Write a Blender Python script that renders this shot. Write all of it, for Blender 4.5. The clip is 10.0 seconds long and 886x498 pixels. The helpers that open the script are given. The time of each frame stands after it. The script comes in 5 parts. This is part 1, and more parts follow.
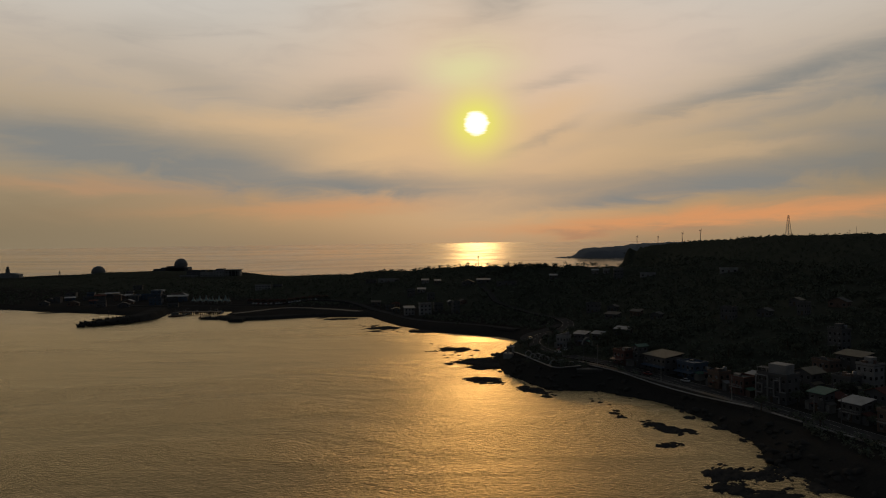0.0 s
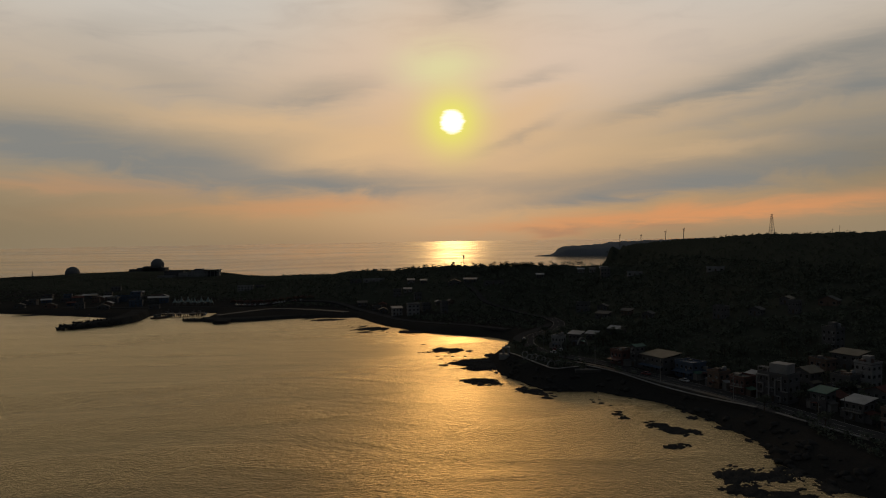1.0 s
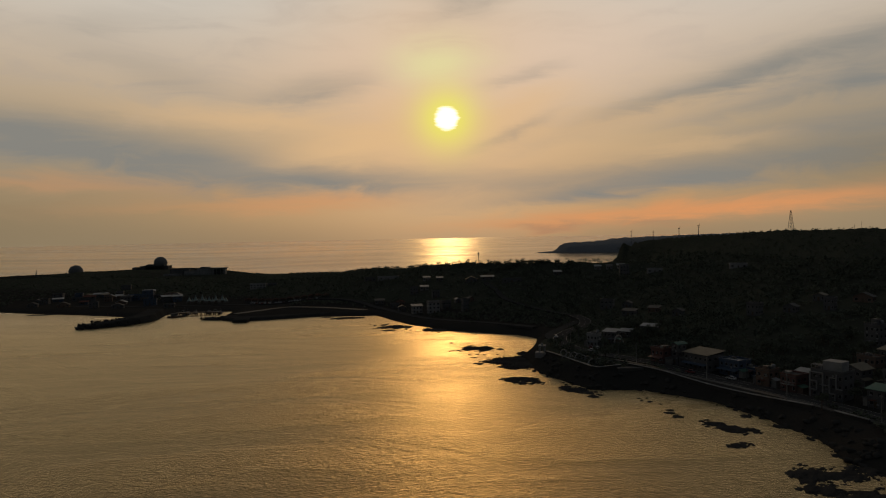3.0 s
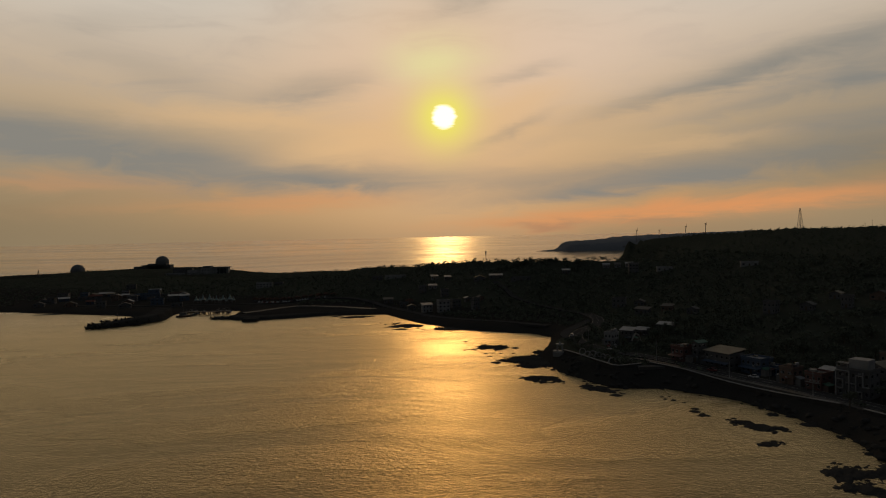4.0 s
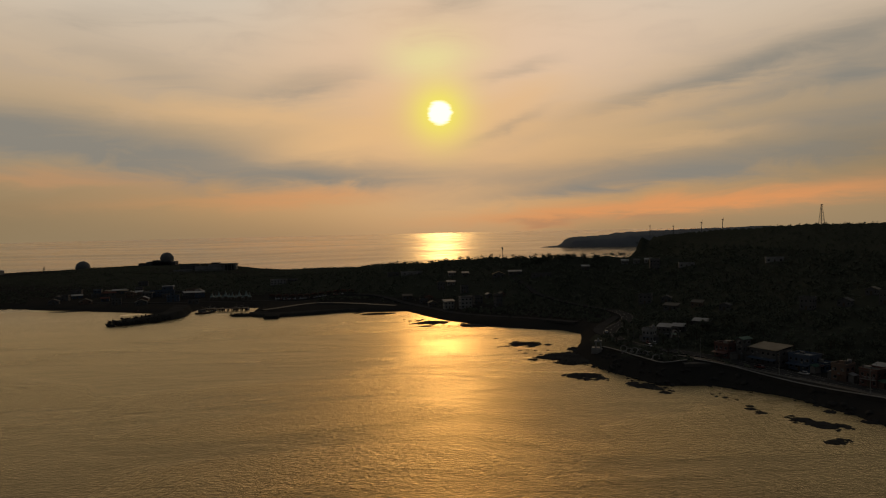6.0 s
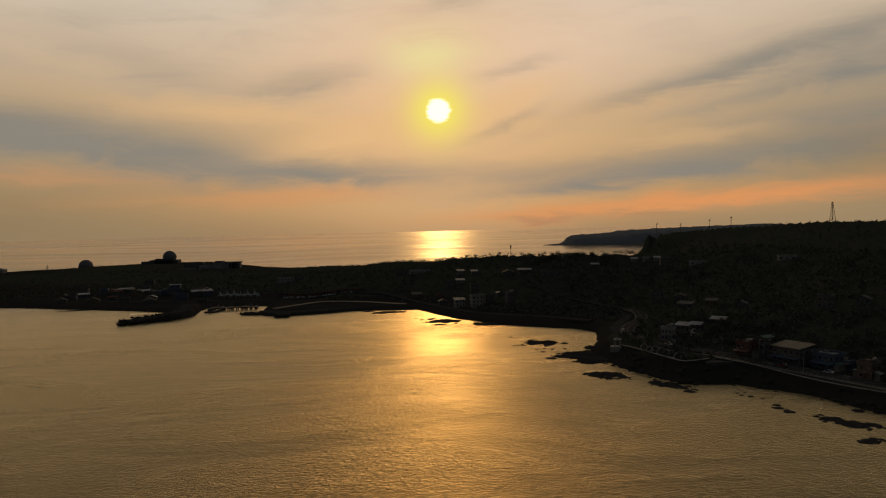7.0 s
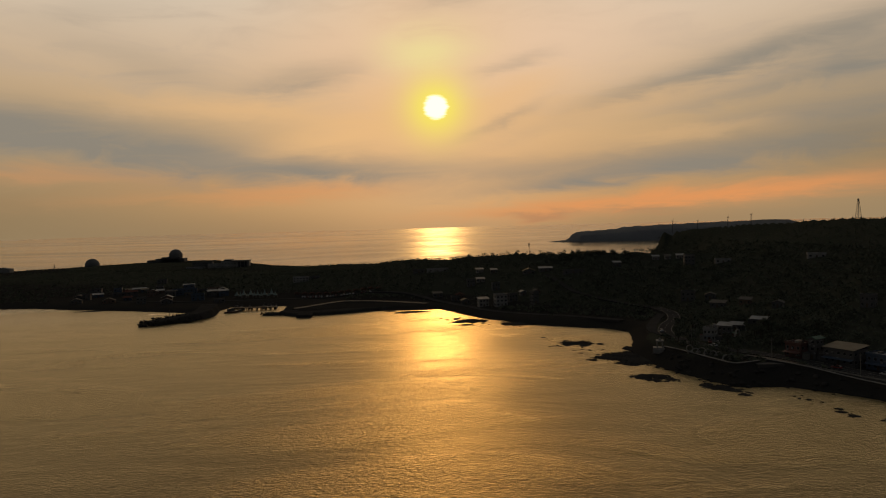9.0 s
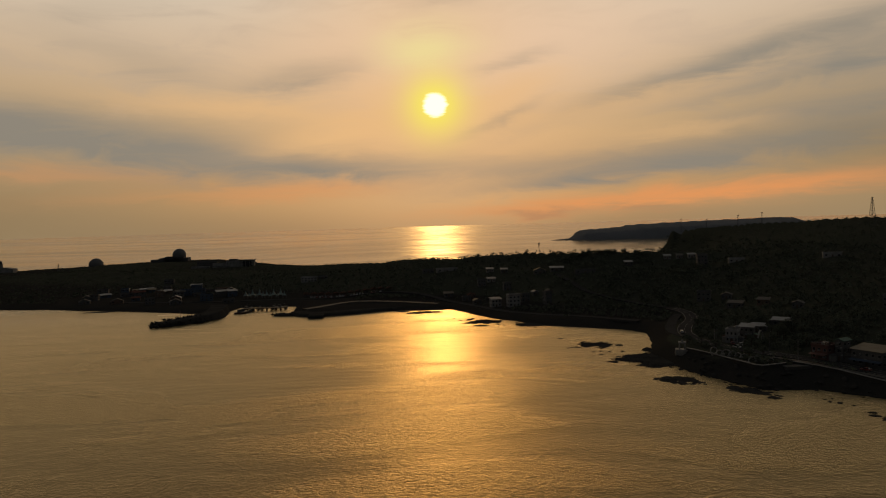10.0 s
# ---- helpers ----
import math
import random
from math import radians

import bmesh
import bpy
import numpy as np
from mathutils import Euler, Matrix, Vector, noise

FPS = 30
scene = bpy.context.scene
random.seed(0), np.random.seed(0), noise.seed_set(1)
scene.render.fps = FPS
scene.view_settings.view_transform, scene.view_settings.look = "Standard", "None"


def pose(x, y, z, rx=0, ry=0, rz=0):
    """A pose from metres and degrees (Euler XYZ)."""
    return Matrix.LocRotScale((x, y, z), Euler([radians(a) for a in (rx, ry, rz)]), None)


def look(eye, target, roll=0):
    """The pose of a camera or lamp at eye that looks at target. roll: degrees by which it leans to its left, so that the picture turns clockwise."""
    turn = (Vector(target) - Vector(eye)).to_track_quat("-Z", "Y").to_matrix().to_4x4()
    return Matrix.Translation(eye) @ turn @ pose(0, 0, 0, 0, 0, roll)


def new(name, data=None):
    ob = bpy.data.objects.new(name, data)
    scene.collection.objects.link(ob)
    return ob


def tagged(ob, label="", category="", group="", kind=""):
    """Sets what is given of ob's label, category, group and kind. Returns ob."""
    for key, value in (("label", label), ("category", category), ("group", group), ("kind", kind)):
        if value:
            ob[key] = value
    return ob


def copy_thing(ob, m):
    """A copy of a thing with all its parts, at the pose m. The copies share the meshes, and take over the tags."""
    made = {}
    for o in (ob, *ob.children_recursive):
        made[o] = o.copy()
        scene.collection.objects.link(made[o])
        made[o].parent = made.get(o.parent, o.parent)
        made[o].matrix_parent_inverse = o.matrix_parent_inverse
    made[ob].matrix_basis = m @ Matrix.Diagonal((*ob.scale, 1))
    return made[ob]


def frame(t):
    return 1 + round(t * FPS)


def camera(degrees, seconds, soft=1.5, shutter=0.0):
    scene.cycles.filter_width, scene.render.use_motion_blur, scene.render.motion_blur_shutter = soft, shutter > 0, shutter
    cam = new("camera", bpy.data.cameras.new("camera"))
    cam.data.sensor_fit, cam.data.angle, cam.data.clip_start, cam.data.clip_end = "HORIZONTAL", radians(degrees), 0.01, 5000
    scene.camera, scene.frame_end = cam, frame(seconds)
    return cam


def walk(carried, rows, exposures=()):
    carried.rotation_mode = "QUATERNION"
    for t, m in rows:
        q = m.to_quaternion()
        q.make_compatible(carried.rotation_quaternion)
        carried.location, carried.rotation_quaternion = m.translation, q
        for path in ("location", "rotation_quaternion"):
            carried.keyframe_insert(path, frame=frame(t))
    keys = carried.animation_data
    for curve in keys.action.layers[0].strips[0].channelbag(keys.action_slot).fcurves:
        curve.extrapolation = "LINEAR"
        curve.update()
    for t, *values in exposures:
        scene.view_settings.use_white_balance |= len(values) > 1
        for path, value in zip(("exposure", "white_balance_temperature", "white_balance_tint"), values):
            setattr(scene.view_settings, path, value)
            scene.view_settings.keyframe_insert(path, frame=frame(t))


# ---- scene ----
# A bay at sunset, seen from a drone: sea, a low cape with radar domes, a harbour, a coast road and a small town.
cam = camera(66.2, 10.0, soft=1.1)
walk(cam, [
    (0.0, pose(0.01, 0.02, 68.18, 89.220, 0.686, 0.000)),
    (0.5, pose(-4.86, 1.59, 68.82, 89.137, 0.781, -1.115)),
    (1.0, pose(-9.72, 3.16, 69.46, 89.053, 0.876, -1.992)),
    (2.5, pose(-25.71, 5.84, 70.26, 88.836, 1.036, -2.360)),
    (4.5, pose(-46.90, 8.63, 70.75, 88.584, 1.205, -2.744)),
    (5.5, pose(-57.84, 10.90, 70.97, 88.412, 1.222, -2.898)),
    (7.5, pose(-78.52, 15.49, 71.98, 88.062, 1.343, -3.142)),
    (9.0, pose(-94.04, 21.93, 73.82, 87.845, 1.521, -3.257)),
    (10.0, pose(-104.19, 26.28, 75.60, 87.676, 1.642, -3.301)),
], exposures=[(0.0, -0.04, 6050, 8), (5.0, -0.02, 6600, 9), (10.0, 0.02, 7200, 11)])

# ---- node helpers ----


def lin(r, g, b):
    """A linear colour from 8-bit display values."""
    return tuple(((c / 255) / 12.92 if c <= 10 else ((c / 255 + 0.055) / 1.055) ** 2.4) for c in (r, g, b)) + (1.0,)


class Val:
    """A socket with arithmetic."""

    def __init__(self, tree, sock):
        self.tree, self.sock = tree, sock

    def op(self, kind, *others):
        n = self.tree.nodes.new("ShaderNodeMath")
        n.operation = kind
        for i, o in enumerate((self, *others)):
            if isinstance(o, Val):
                self.tree.links.new(o.sock, n.inputs[i])
            else:
                n.inputs[i].default_value = o
        return Val(self.tree, n.outputs[0])

    def __add__(self, o):
        return self.op("ADD", o)

    def __sub__(self, o):
        return self.op("SUBTRACT", o)

    def __mul__(self, o):
        return self.op("MULTIPLY", o)

    def __truediv__(self, o):
        return self.op("DIVIDE", o)

    def clamp(self):
        return self.op("MAXIMUM", 0.0).op("MINIMUM", 1.0)

    def ramp(self, lo, hi):
        n = self.tree.nodes.new("ShaderNodeMapRange")
        n.interpolation_type = "SMOOTHSTEP"
        self.tree.links.new(self.sock, n.inputs[0])
        n.inputs[1].default_value, n.inputs[2].default_value = lo, hi
        return Val(self.tree, n.outputs[0])


def mix(tree, fac, a, b):
    n = tree.nodes.new("ShaderNodeMix")
    n.data_type = "RGBA"
    for sock, v in ((n.inputs[0], fac), (n.inputs[6], a), (n.inputs[7], b)):
        if isinstance(v, Val):
            tree.links.new(v.sock, sock)
        elif hasattr(v, "is_output"):
            tree.links.new(v, sock)
        else:
            sock.default_value = v
    return n.outputs[2]


def noise_of(tree, vector, scale, detail=4.0, rough=0.55, warp=0.0):
    n = tree.nodes.new("ShaderNodeTexNoise")
    n.inputs["Scale"].default_value, n.inputs["Detail"].default_value = scale, detail
    n.inputs["Roughness"].default_value, n.inputs["Distortion"].default_value = rough, warp
    tree.links.new(vector, n.inputs["Vector"])
    return Val(tree, n.outputs["Fac"])


def stretched(tree, vector, scale, turn=0.0):
    n = tree.nodes.new("ShaderNodeMapping")
    n.inputs["Rotation"].default_value = (0, 0, radians(turn))
    n.inputs["Scale"].default_value = scale
    tree.links.new(vector, n.inputs["Vector"])
    return n.outputs[0]


# ---- world: a hazy sunset sky with streaks of cloud ----
SUN_AZ, SUN_EL = 2.9, 9.65
world = bpy.data.worlds.new("sunset_sky")
scene.world = world
world.use_nodes = True
wt = world.node_tree
wt.nodes.clear()
coord = wt.nodes.new("ShaderNodeTexCoord").outputs["Generated"]
xyz = wt.nodes.new("ShaderNodeSeparateXYZ")
wt.links.new(coord, xyz.inputs[0])
dx, dy, dz = (Val(wt, o) for o in xyz.outputs)
AZ = dx.op("ARCTAN2", dy) * (180 / math.pi)
EL = dz.op("ARCSINE") * (180 / math.pi)
flat = wt.nodes.new("ShaderNodeCombineXYZ")
wt.links.new((AZ * 0.045).sock, flat.inputs[0])
wt.links.new((EL * 0.14).sock, flat.inputs[1])
drift = noise_of(wt, flat.outputs[0], 1.6, 3.0, 0.5, 0.4)
wisps = noise_of(wt, stretched(wt, flat.outputs[0], (1.0, 1.2, 1.0)), 3.2, 6.0, 0.58, 0.8)
fine = noise_of(wt, stretched(wt, flat.outputs[0], (1.0, 2.6, 1.0)), 7.0, 5.0, 0.6, 0.5)
WAZ = AZ + (drift - 0.5) * 6.0
WEL = EL + (wisps - 0.5) * 1.9 + (fine - 0.5) * 0.6


def streak(az, el, half_long, half_thick, tilt, strength):
    """One bank of cloud: a soft lobe, lying along a line that climbs by tilt degrees."""
    c, s = math.cos(radians(tilt)), math.sin(radians(tilt))
    u = ((WAZ - az) * c + (WEL - el) * s) / half_long
    v = ((WEL - el) * c - (WAZ - az) * s) / half_thick
    return ((u * u + v * v) * -1.0).op("EXPONENT") * strength


sun_dir = Vector((math.sin(radians(SUN_AZ)) * math.cos(radians(SUN_EL)), math.cos(radians(SUN_AZ)) * math.cos(radians(SUN_EL)), math.sin(radians(SUN_EL))))
dot = (dx * sun_dir.x + dy * sun_dir.y + dz * sun_dir.z).op("MINIMUM", 1.0).op("MAXIMUM", -1.0)
away = dot.op("ARCCOSINE") * (180 / math.pi)

sky = mix(wt, EL.ramp(-0.6, 2.2), lin(158, 128, 94), lin(190, 150, 104))
sky = mix(wt, EL.ramp(2.0, 8.0), sky, lin(202, 170, 130))
sky = mix(wt, EL.ramp(7.0, 14.0), sky, lin(206, 184, 160))
sky = mix(wt, EL.ramp(12.0, 20.0), sky, lin(208, 198, 184))
# the sides are duller than the part round the sun
sky = mix(wt, (AZ - SUN_AZ).op("ABSOLUTE").ramp(6.0, 38.0) * EL.ramp(20.0, 3.0) * 0.64, sky, lin(152, 138, 112))
# thin mottled veil
sky = mix(wt, (wisps.ramp(0.42, 0.74) * EL.ramp(5.0, 11.0)) * 0.30, sky, lin(172, 160, 150))
# warm veil round the sun, rosy higher up
sky = mix(wt, (away / 11.5 * (away / 11.5) * -1.0).op("EXPONENT") * 0.72, sky, lin(238, 192, 142))
sky = mix(wt, (streak(13, 14.5, 11, 3.6, 6, 0.6) + streak(-3, 14.5, 7, 2.6, 0, 0.35)).clamp(), sky, lin(228, 200, 176))
# blue-grey banks
banks = streak(-24, 6.9, 13, 2.0, -4, 0.85) + streak(-15, 5.2, 12, 1.4, -4, 0.7) + streak(-3, 4.5, 12, 1.1, 1, 0.5) + streak(-30, 8.3, 7, 1.2, -2, 0.5)
banks = banks + streak(-7.8, 12.0, 4.5, 1.0, 12, 0.5) + streak(-20, 12.8, 6, 1.1, -12, 0.3) + streak(-23, 15.8, 5, 0.9, 8, 0.22) + streak(5, 19.4, 3.2, 1.8, 25, 0.5)
banks = banks + streak(24, 11.0, 13, 0.9, 13, 0.75) + streak(35, 11.6, 8, 2.6, 8, 0.75) + streak(40, 7.5, 8, 3.4, 4, 0.5) + streak(31.8, 7.5, 8, 0.8, 2, 0.6) + streak(27, 9.4, 9, 0.7, 8, 0.35)
banks = banks + streak(20, 4.5, 15, 1.4, 4, 0.8) + streak(33, 5.2, 9, 1.2, 5, 0.6) + streak(15, 3.1, 10, 0.6, 5, 0.5) + streak(8.3, 8.4, 3.2, 0.5, 22, 0.5) + streak(9.7, 12.9, 3, 0.5, 12, 0.35)
sky = mix(wt, (banks * (wisps * 1.1 + 0.35)).clamp() * 0.92, sky, lin(134, 132, 126))
# a dull low haze far off to the sides
sky = mix(wt, (streak(-37, 1.0, 19, 3.0, 0, 0.85) + streak(40, 4.0, 10, 3.4, 0, 0.6)).clamp(), sky, lin(136, 118, 90))
# the glowing orange gap under the cloud
glow = streak(25, 1.75, 14, 0.7, 3.4, 0.9) + streak(10, 0.9, 8, 0.6, 2, 0.4) + streak(-8, 2.8, 7, 0.7, 2, 0.4) + streak(-27, 4.3, 9, 0.6, -2, 0.26) + streak(-18, 2.6, 9, 0.6, 2, 0.15)
sky = mix(wt, (glow * (fine * 0.7 + 0.62)).clamp(), sky, lin(222, 150, 96))
sky = mix(wt, (streak(-13.6, 9.4, 9, 0.8, -2, 0.5) + streak(-4, 7.6, 8, 1.1, 9, 0.75) + streak(9, 10.4, 4, 1.0, 20, 0.4) + streak(15, 8.7, 9, 0.8, 7, 0.4) + streak(24, 6.7, 7, 0.6, 5, 0.3)).clamp(), sky, lin(228, 186, 136))
# faint heaps of cloud standing on the sea's edge
sky = mix(wt, (streak(11, 0.55, 3.2, 0.28, 0, 0.5) + streak(20, 0.7, 3, 0.25, 0, 0.35)).clamp(), sky, lin(158, 122, 96))
# yellow halo and the veiled disc
halo = (away / 2.35 * (away / 2.35) * -1.0).op("EXPONENT")
above = streak(SUN_AZ - 0.6, SUN_EL + 4.6, 3.4, 1.7, 0, 0.8)
sky = mix(wt, above.clamp(), sky, lin(232, 220, 160))
sky = mix(wt, (halo * 1.0).clamp(), sky, lin(244, 234, 100))
edge = away + (fine - 0.5) * 0.7
disc = edge.ramp(1.15, 0.75)
sky = mix(wt, disc, sky, (1.9, 1.4, 1.0, 1.0))
# above and away from the sunset the sky is dim dusk
dim = (EL.ramp(24.0, 50.0) + away.ramp(46.0, 84.0)).clamp()
dusk = mix(wt, dim, sky, (0.070, 0.077, 0.086, 1.0))
bg = wt.nodes.new("ShaderNodeBackground")
wt.links.new(dusk, bg.inputs[0])
bg.inputs[1].default_value = 1.0
wout = wt.nodes.new("ShaderNodeOutputWorld")
wt.links.new(bg.outputs[0], wout.inputs[0])

sun = new("sun", bpy.data.lights.new("sun", "SUN"))
sun.data.energy, sun.data.angle, sun.data.color = 0.28, radians(3.0), (1.0, 0.58, 0.22)
# the lamp is set higher than the disc, to bring the glitter nearer
lamp_dir = Vector((sun_dir.x, sun_dir.y, math.tan(radians(13.4)))).normalized()
sun.matrix_world = look(lamp_dir * 900, (0, 0, 0))

# ---- materials ----
BUILT = {}


def surface(name, base, other, rough=0.8, scale=1.0, metal=0.0, relief=0.3, spec=0.3, spots=0.0):
    """A worn surface: two colours in patches, grain on top, and a bump."""
    if name in BUILT:
        return BUILT[name]
    m = bpy.data.materials.new(name)
    m.use_nodes = True
    t = m.node_tree
    b = t.nodes["Principled BSDF"]
    at = t.nodes.new("ShaderNodeTexCoord").outputs["Object"]
    big = noise_of(t, at, 0.12 * scale, 4.0, 0.6, 0.5)
    small = noise_of(t, at, 2.5 * scale, 5.0, 0.65)
    rnd = Val(t, t.nodes.new("ShaderNodeObjectInfo").outputs["Random"])
    fac = (big.ramp(0.32, 0.68) * 0.6 + small * 0.35 + rnd * 0.15).clamp()
    c = mix(t, fac, (*base, 1), (*other, 1))
    if spots:
        c = mix(t, small.ramp(0.58, 0.75) * spots, c, (0.03, 0.028, 0.024, 1))
    t.links.new(c, b.inputs["Base Color"])
    t.links.new((small * 0.2 + (rough - 0.1)).clamp().sock, b.inputs["Roughness"])
    b.inputs["Metallic"].default_value = metal
    b.inputs["Specular IOR Level"].default_value = spec
    bump = t.nodes.new("ShaderNodeBump")
    bump.inputs["Strength"].default_value, bump.inputs["Distance"].default_value = relief, 0.2 / scale
    t.links.new(small.sock, bump.inputs["Height"])
    t.links.new(bump.outputs[0], b.inputs["Normal"])
    BUILT[name] = m
    return m


def sea_material():
    m = bpy.data.materials.new("sea_water")
    m.use_nodes = True
    t = m.node_tree
    t.nodes.remove(t.nodes["Principled BSDF"])
    at = t.nodes.new("ShaderNodeTexCoord").outputs["Object"]
    calm = noise_of(t, stretched(t, at, (0.6, 1.6, 1.0)), 0.012, 3.0, 0.5, 1.0)
    swell = noise_of(t, stretched(t, at, (0.6, 1.3, 1.0), 20.0), 0.05, 3.0, 0.5, 0.6)
    chop = noise_of(t, stretched(t, at, (0.8, 1.3, 1.0), 22.0), 0.55, 4.0, 0.6, 0.8)
    ripple = noise_of(t, stretched(t, at, (0.7, 1.4, 1.0), -18.0), 1.0, 2.0, 0.6)
    bands = noise_of(t, stretched(t, at, (0.12, 1.0, 1.0)), 0.006, 2.5, 0.5, 0.3)
    # a slow train of waves that bends round towards the shore
    train = t.nodes.new("ShaderNodeTexWave")
    train.wave_type, train.rings_direction, train.wave_profile = "RINGS", "Z", "SIN"
    train.inputs["Scale"].default_value, train.inputs["Distortion"].default_value = 0.045, 5.0
    train.inputs["Detail"].default_value, train.inputs["Detail Scale"].default_value = 2.0, 0.25
    shifted = t.nodes.new("ShaderNodeMapping")
    shifted.inputs["Location"].default_value = (150, -50, 0)
    t.links.new(at, shifted.inputs["Vector"])
    t.links.new(shifted.outputs[0], train.inputs["Vector"])
    rows = Val(t, train.outputs["Fac"]) * noise_of(t, at, 0.018, 2.0, 0.5, 0.5).ramp(0.44, 0.62)
    length = t.nodes.new("ShaderNodeVectorMath")
    length.operation = "LENGTH"
    t.links.new(at, length.inputs[0])
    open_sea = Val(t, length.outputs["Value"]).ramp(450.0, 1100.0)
    near = Val(t, length.outputs["Value"]).ramp(420.0, 150.0)
    height_of = (swell * 0.40 + rows * 0.045 + chop * (calm.ramp(0.40, 0.62) * 0.40 + near * 0.22 + 0.13) + ripple * (near * 0.07 + 0.09)) * (open_sea * -0.995 + 1.0)
    bump = t.nodes.new("ShaderNodeBump")
    bump.inputs["Strength"].default_value, bump.inputs["Distance"].default_value = 1.0, 1.0
    t.links.new(height_of.sock, bump.inputs["Height"])
    deep = t.nodes.new("ShaderNodeBsdfDiffuse")
    deep.inputs["Color"].default_value = (0.045, 0.038, 0.018, 1)
    gloss = t.nodes.new("ShaderNodeBsdfAnisotropic")
    # golden sheen painted in as a gloss tint, paled outward to brighten the far sea
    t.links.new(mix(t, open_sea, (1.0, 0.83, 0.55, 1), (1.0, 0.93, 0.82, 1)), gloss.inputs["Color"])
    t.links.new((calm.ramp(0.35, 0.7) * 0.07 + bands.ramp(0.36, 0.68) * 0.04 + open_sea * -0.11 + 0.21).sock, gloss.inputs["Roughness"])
    # steep little facets spread the light wider, also tinted gold
    broad = t.nodes.new("ShaderNodeBsdfAnisotropic")
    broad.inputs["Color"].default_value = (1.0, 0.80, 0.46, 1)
    broad.inputs["Roughness"].default_value = 0.42
    t.links.new(bump.outputs[0], broad.inputs["Normal"])
    shine = t.nodes.new("ShaderNodeMixShader")
    t.links.new(((bands.ramp(0.34, 0.68) * 0.16 + near * 0.2 + 0.48) * (open_sea * -0.97 + 1.0)).sock, shine.inputs[0])
    t.links.new(gloss.outputs[0], shine.inputs[1])
    t.links.new(broad.outputs[0], shine.inputs[2])
    fresnel = t.nodes.new("ShaderNodeFresnel")
    fresnel.inputs["IOR"].default_value = 1.46
    for n in (gloss, fresnel):
        t.links.new(bump.outputs[0], n.inputs["Normal"])
    both = t.nodes.new("ShaderNodeMixShader")
    # the open sea lies in paler and darker bands
    strength = Val(t, fresnel.outputs[0]) * ((bands.ramp(0.40, 0.62) * 0.16 + 0.02) * open_sea * -1.0 + 1.0)
    t.links.new(strength.sock, both.inputs[0])
    t.links.new(deep.outputs[0], both.inputs[1])
    t.links.new(shine.outputs[0], both.inputs[2])
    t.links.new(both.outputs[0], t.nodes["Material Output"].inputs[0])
    return m


SEA = sea_material()


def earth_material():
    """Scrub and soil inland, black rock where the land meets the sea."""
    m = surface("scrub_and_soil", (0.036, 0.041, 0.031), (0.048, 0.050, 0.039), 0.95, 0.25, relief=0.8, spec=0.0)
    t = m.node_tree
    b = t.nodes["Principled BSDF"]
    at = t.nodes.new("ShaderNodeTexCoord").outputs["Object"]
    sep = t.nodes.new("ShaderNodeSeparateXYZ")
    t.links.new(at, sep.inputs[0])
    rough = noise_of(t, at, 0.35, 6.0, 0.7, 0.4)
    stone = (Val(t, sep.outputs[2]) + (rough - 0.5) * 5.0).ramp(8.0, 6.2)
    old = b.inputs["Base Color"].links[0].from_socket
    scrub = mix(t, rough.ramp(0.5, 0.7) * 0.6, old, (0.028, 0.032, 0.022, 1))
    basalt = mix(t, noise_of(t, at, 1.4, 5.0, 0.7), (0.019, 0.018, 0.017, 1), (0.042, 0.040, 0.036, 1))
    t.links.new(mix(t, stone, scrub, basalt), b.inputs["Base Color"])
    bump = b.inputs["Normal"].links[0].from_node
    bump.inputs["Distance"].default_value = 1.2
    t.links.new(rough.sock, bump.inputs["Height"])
    return m


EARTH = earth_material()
ROCK = surface("wet_black_rock", (0.030, 0.029, 0.028), (0.050, 0.048, 0.044), 0.9, 0.6, relief=0.9, spec=0.0)
# distance haze is put into the headland's base colour, raised to a pale blue-grey
HEADLAND = surface("hazed_far_cliff", (0.17, 0.175, 0.185), (0.12, 0.125, 0.132), 0.95, 0.05, relief=0.5, spec=0.0)
LEAF = surface("dark_foliage", (0.072, 0.082, 0.060), (0.090, 0.098, 0.074), 0.95, 0.6, spec=0.0)

# ---- helpers for meshes ----


def part(name, bm, material, parent=None, label=""):
    """Link a bmesh as one mesh object under a thing."""
    me = bpy.data.meshes.new(name)
    bm.to_mesh(me)
    bm.free()
    me.materials.append(material)
    ob = new(name, me)
    if parent is not None:
        ob.parent = parent
    return tagged(ob, label)


def thing(name, m, label, category, group="", kind=""):
    ob = new(name)
    ob.empty_display_size = 0.5
    ob.matrix_world = m
    return tagged(ob, label, category, group, kind)


def sheet(name, verts, faces, material, smooth=True):
    me = bpy.data.meshes.new(name)
    me.from_pydata([tuple(v) for v in verts], [], faces)
    me.materials.append(material)
    if smooth:
        me.polygons.foreach_set("use_smooth", [True] * len(me.polygons))
    me.update()
    return new(name, me)


# ---- the plan: shores and ridges, in metres ----
BAY_SHORE = [(-1400, 1050), (-800, 790), (-462, 713), (-364, 672), (-297, 640), (-262, 640), (-258, 672), (-206, 668), (-206, 634), (-196, 606), (-150, 600), (-111, 608), (-68, 606),
             (-44, 556), (-29, 529), (-6, 498), (21, 484), (39, 473), (48, 453), (46, 430), (37, 408), (30, 388), (28, 362), (34, 334), (46, 306), (69, 302), (90, 278),
             (99, 250), (102, 225), (99, 205), (104, 182), (118, 150), (140, 100), (180, 0), (260, -250), (420, -600)]
BACK_SHORE = [(900, -700), (1700, 200), (1700, 2300), (900, 2300), (420, 1450), (262, 1080), (216, 930), (214, 820), (140, 775), (60, 800), (-10, 890), (-110, 1080),
              (-230, 1230), (-330, 1330), (-530, 1640), (-660, 1660), (-800, 1450), (-880, 1390), (-1400, 1500)]
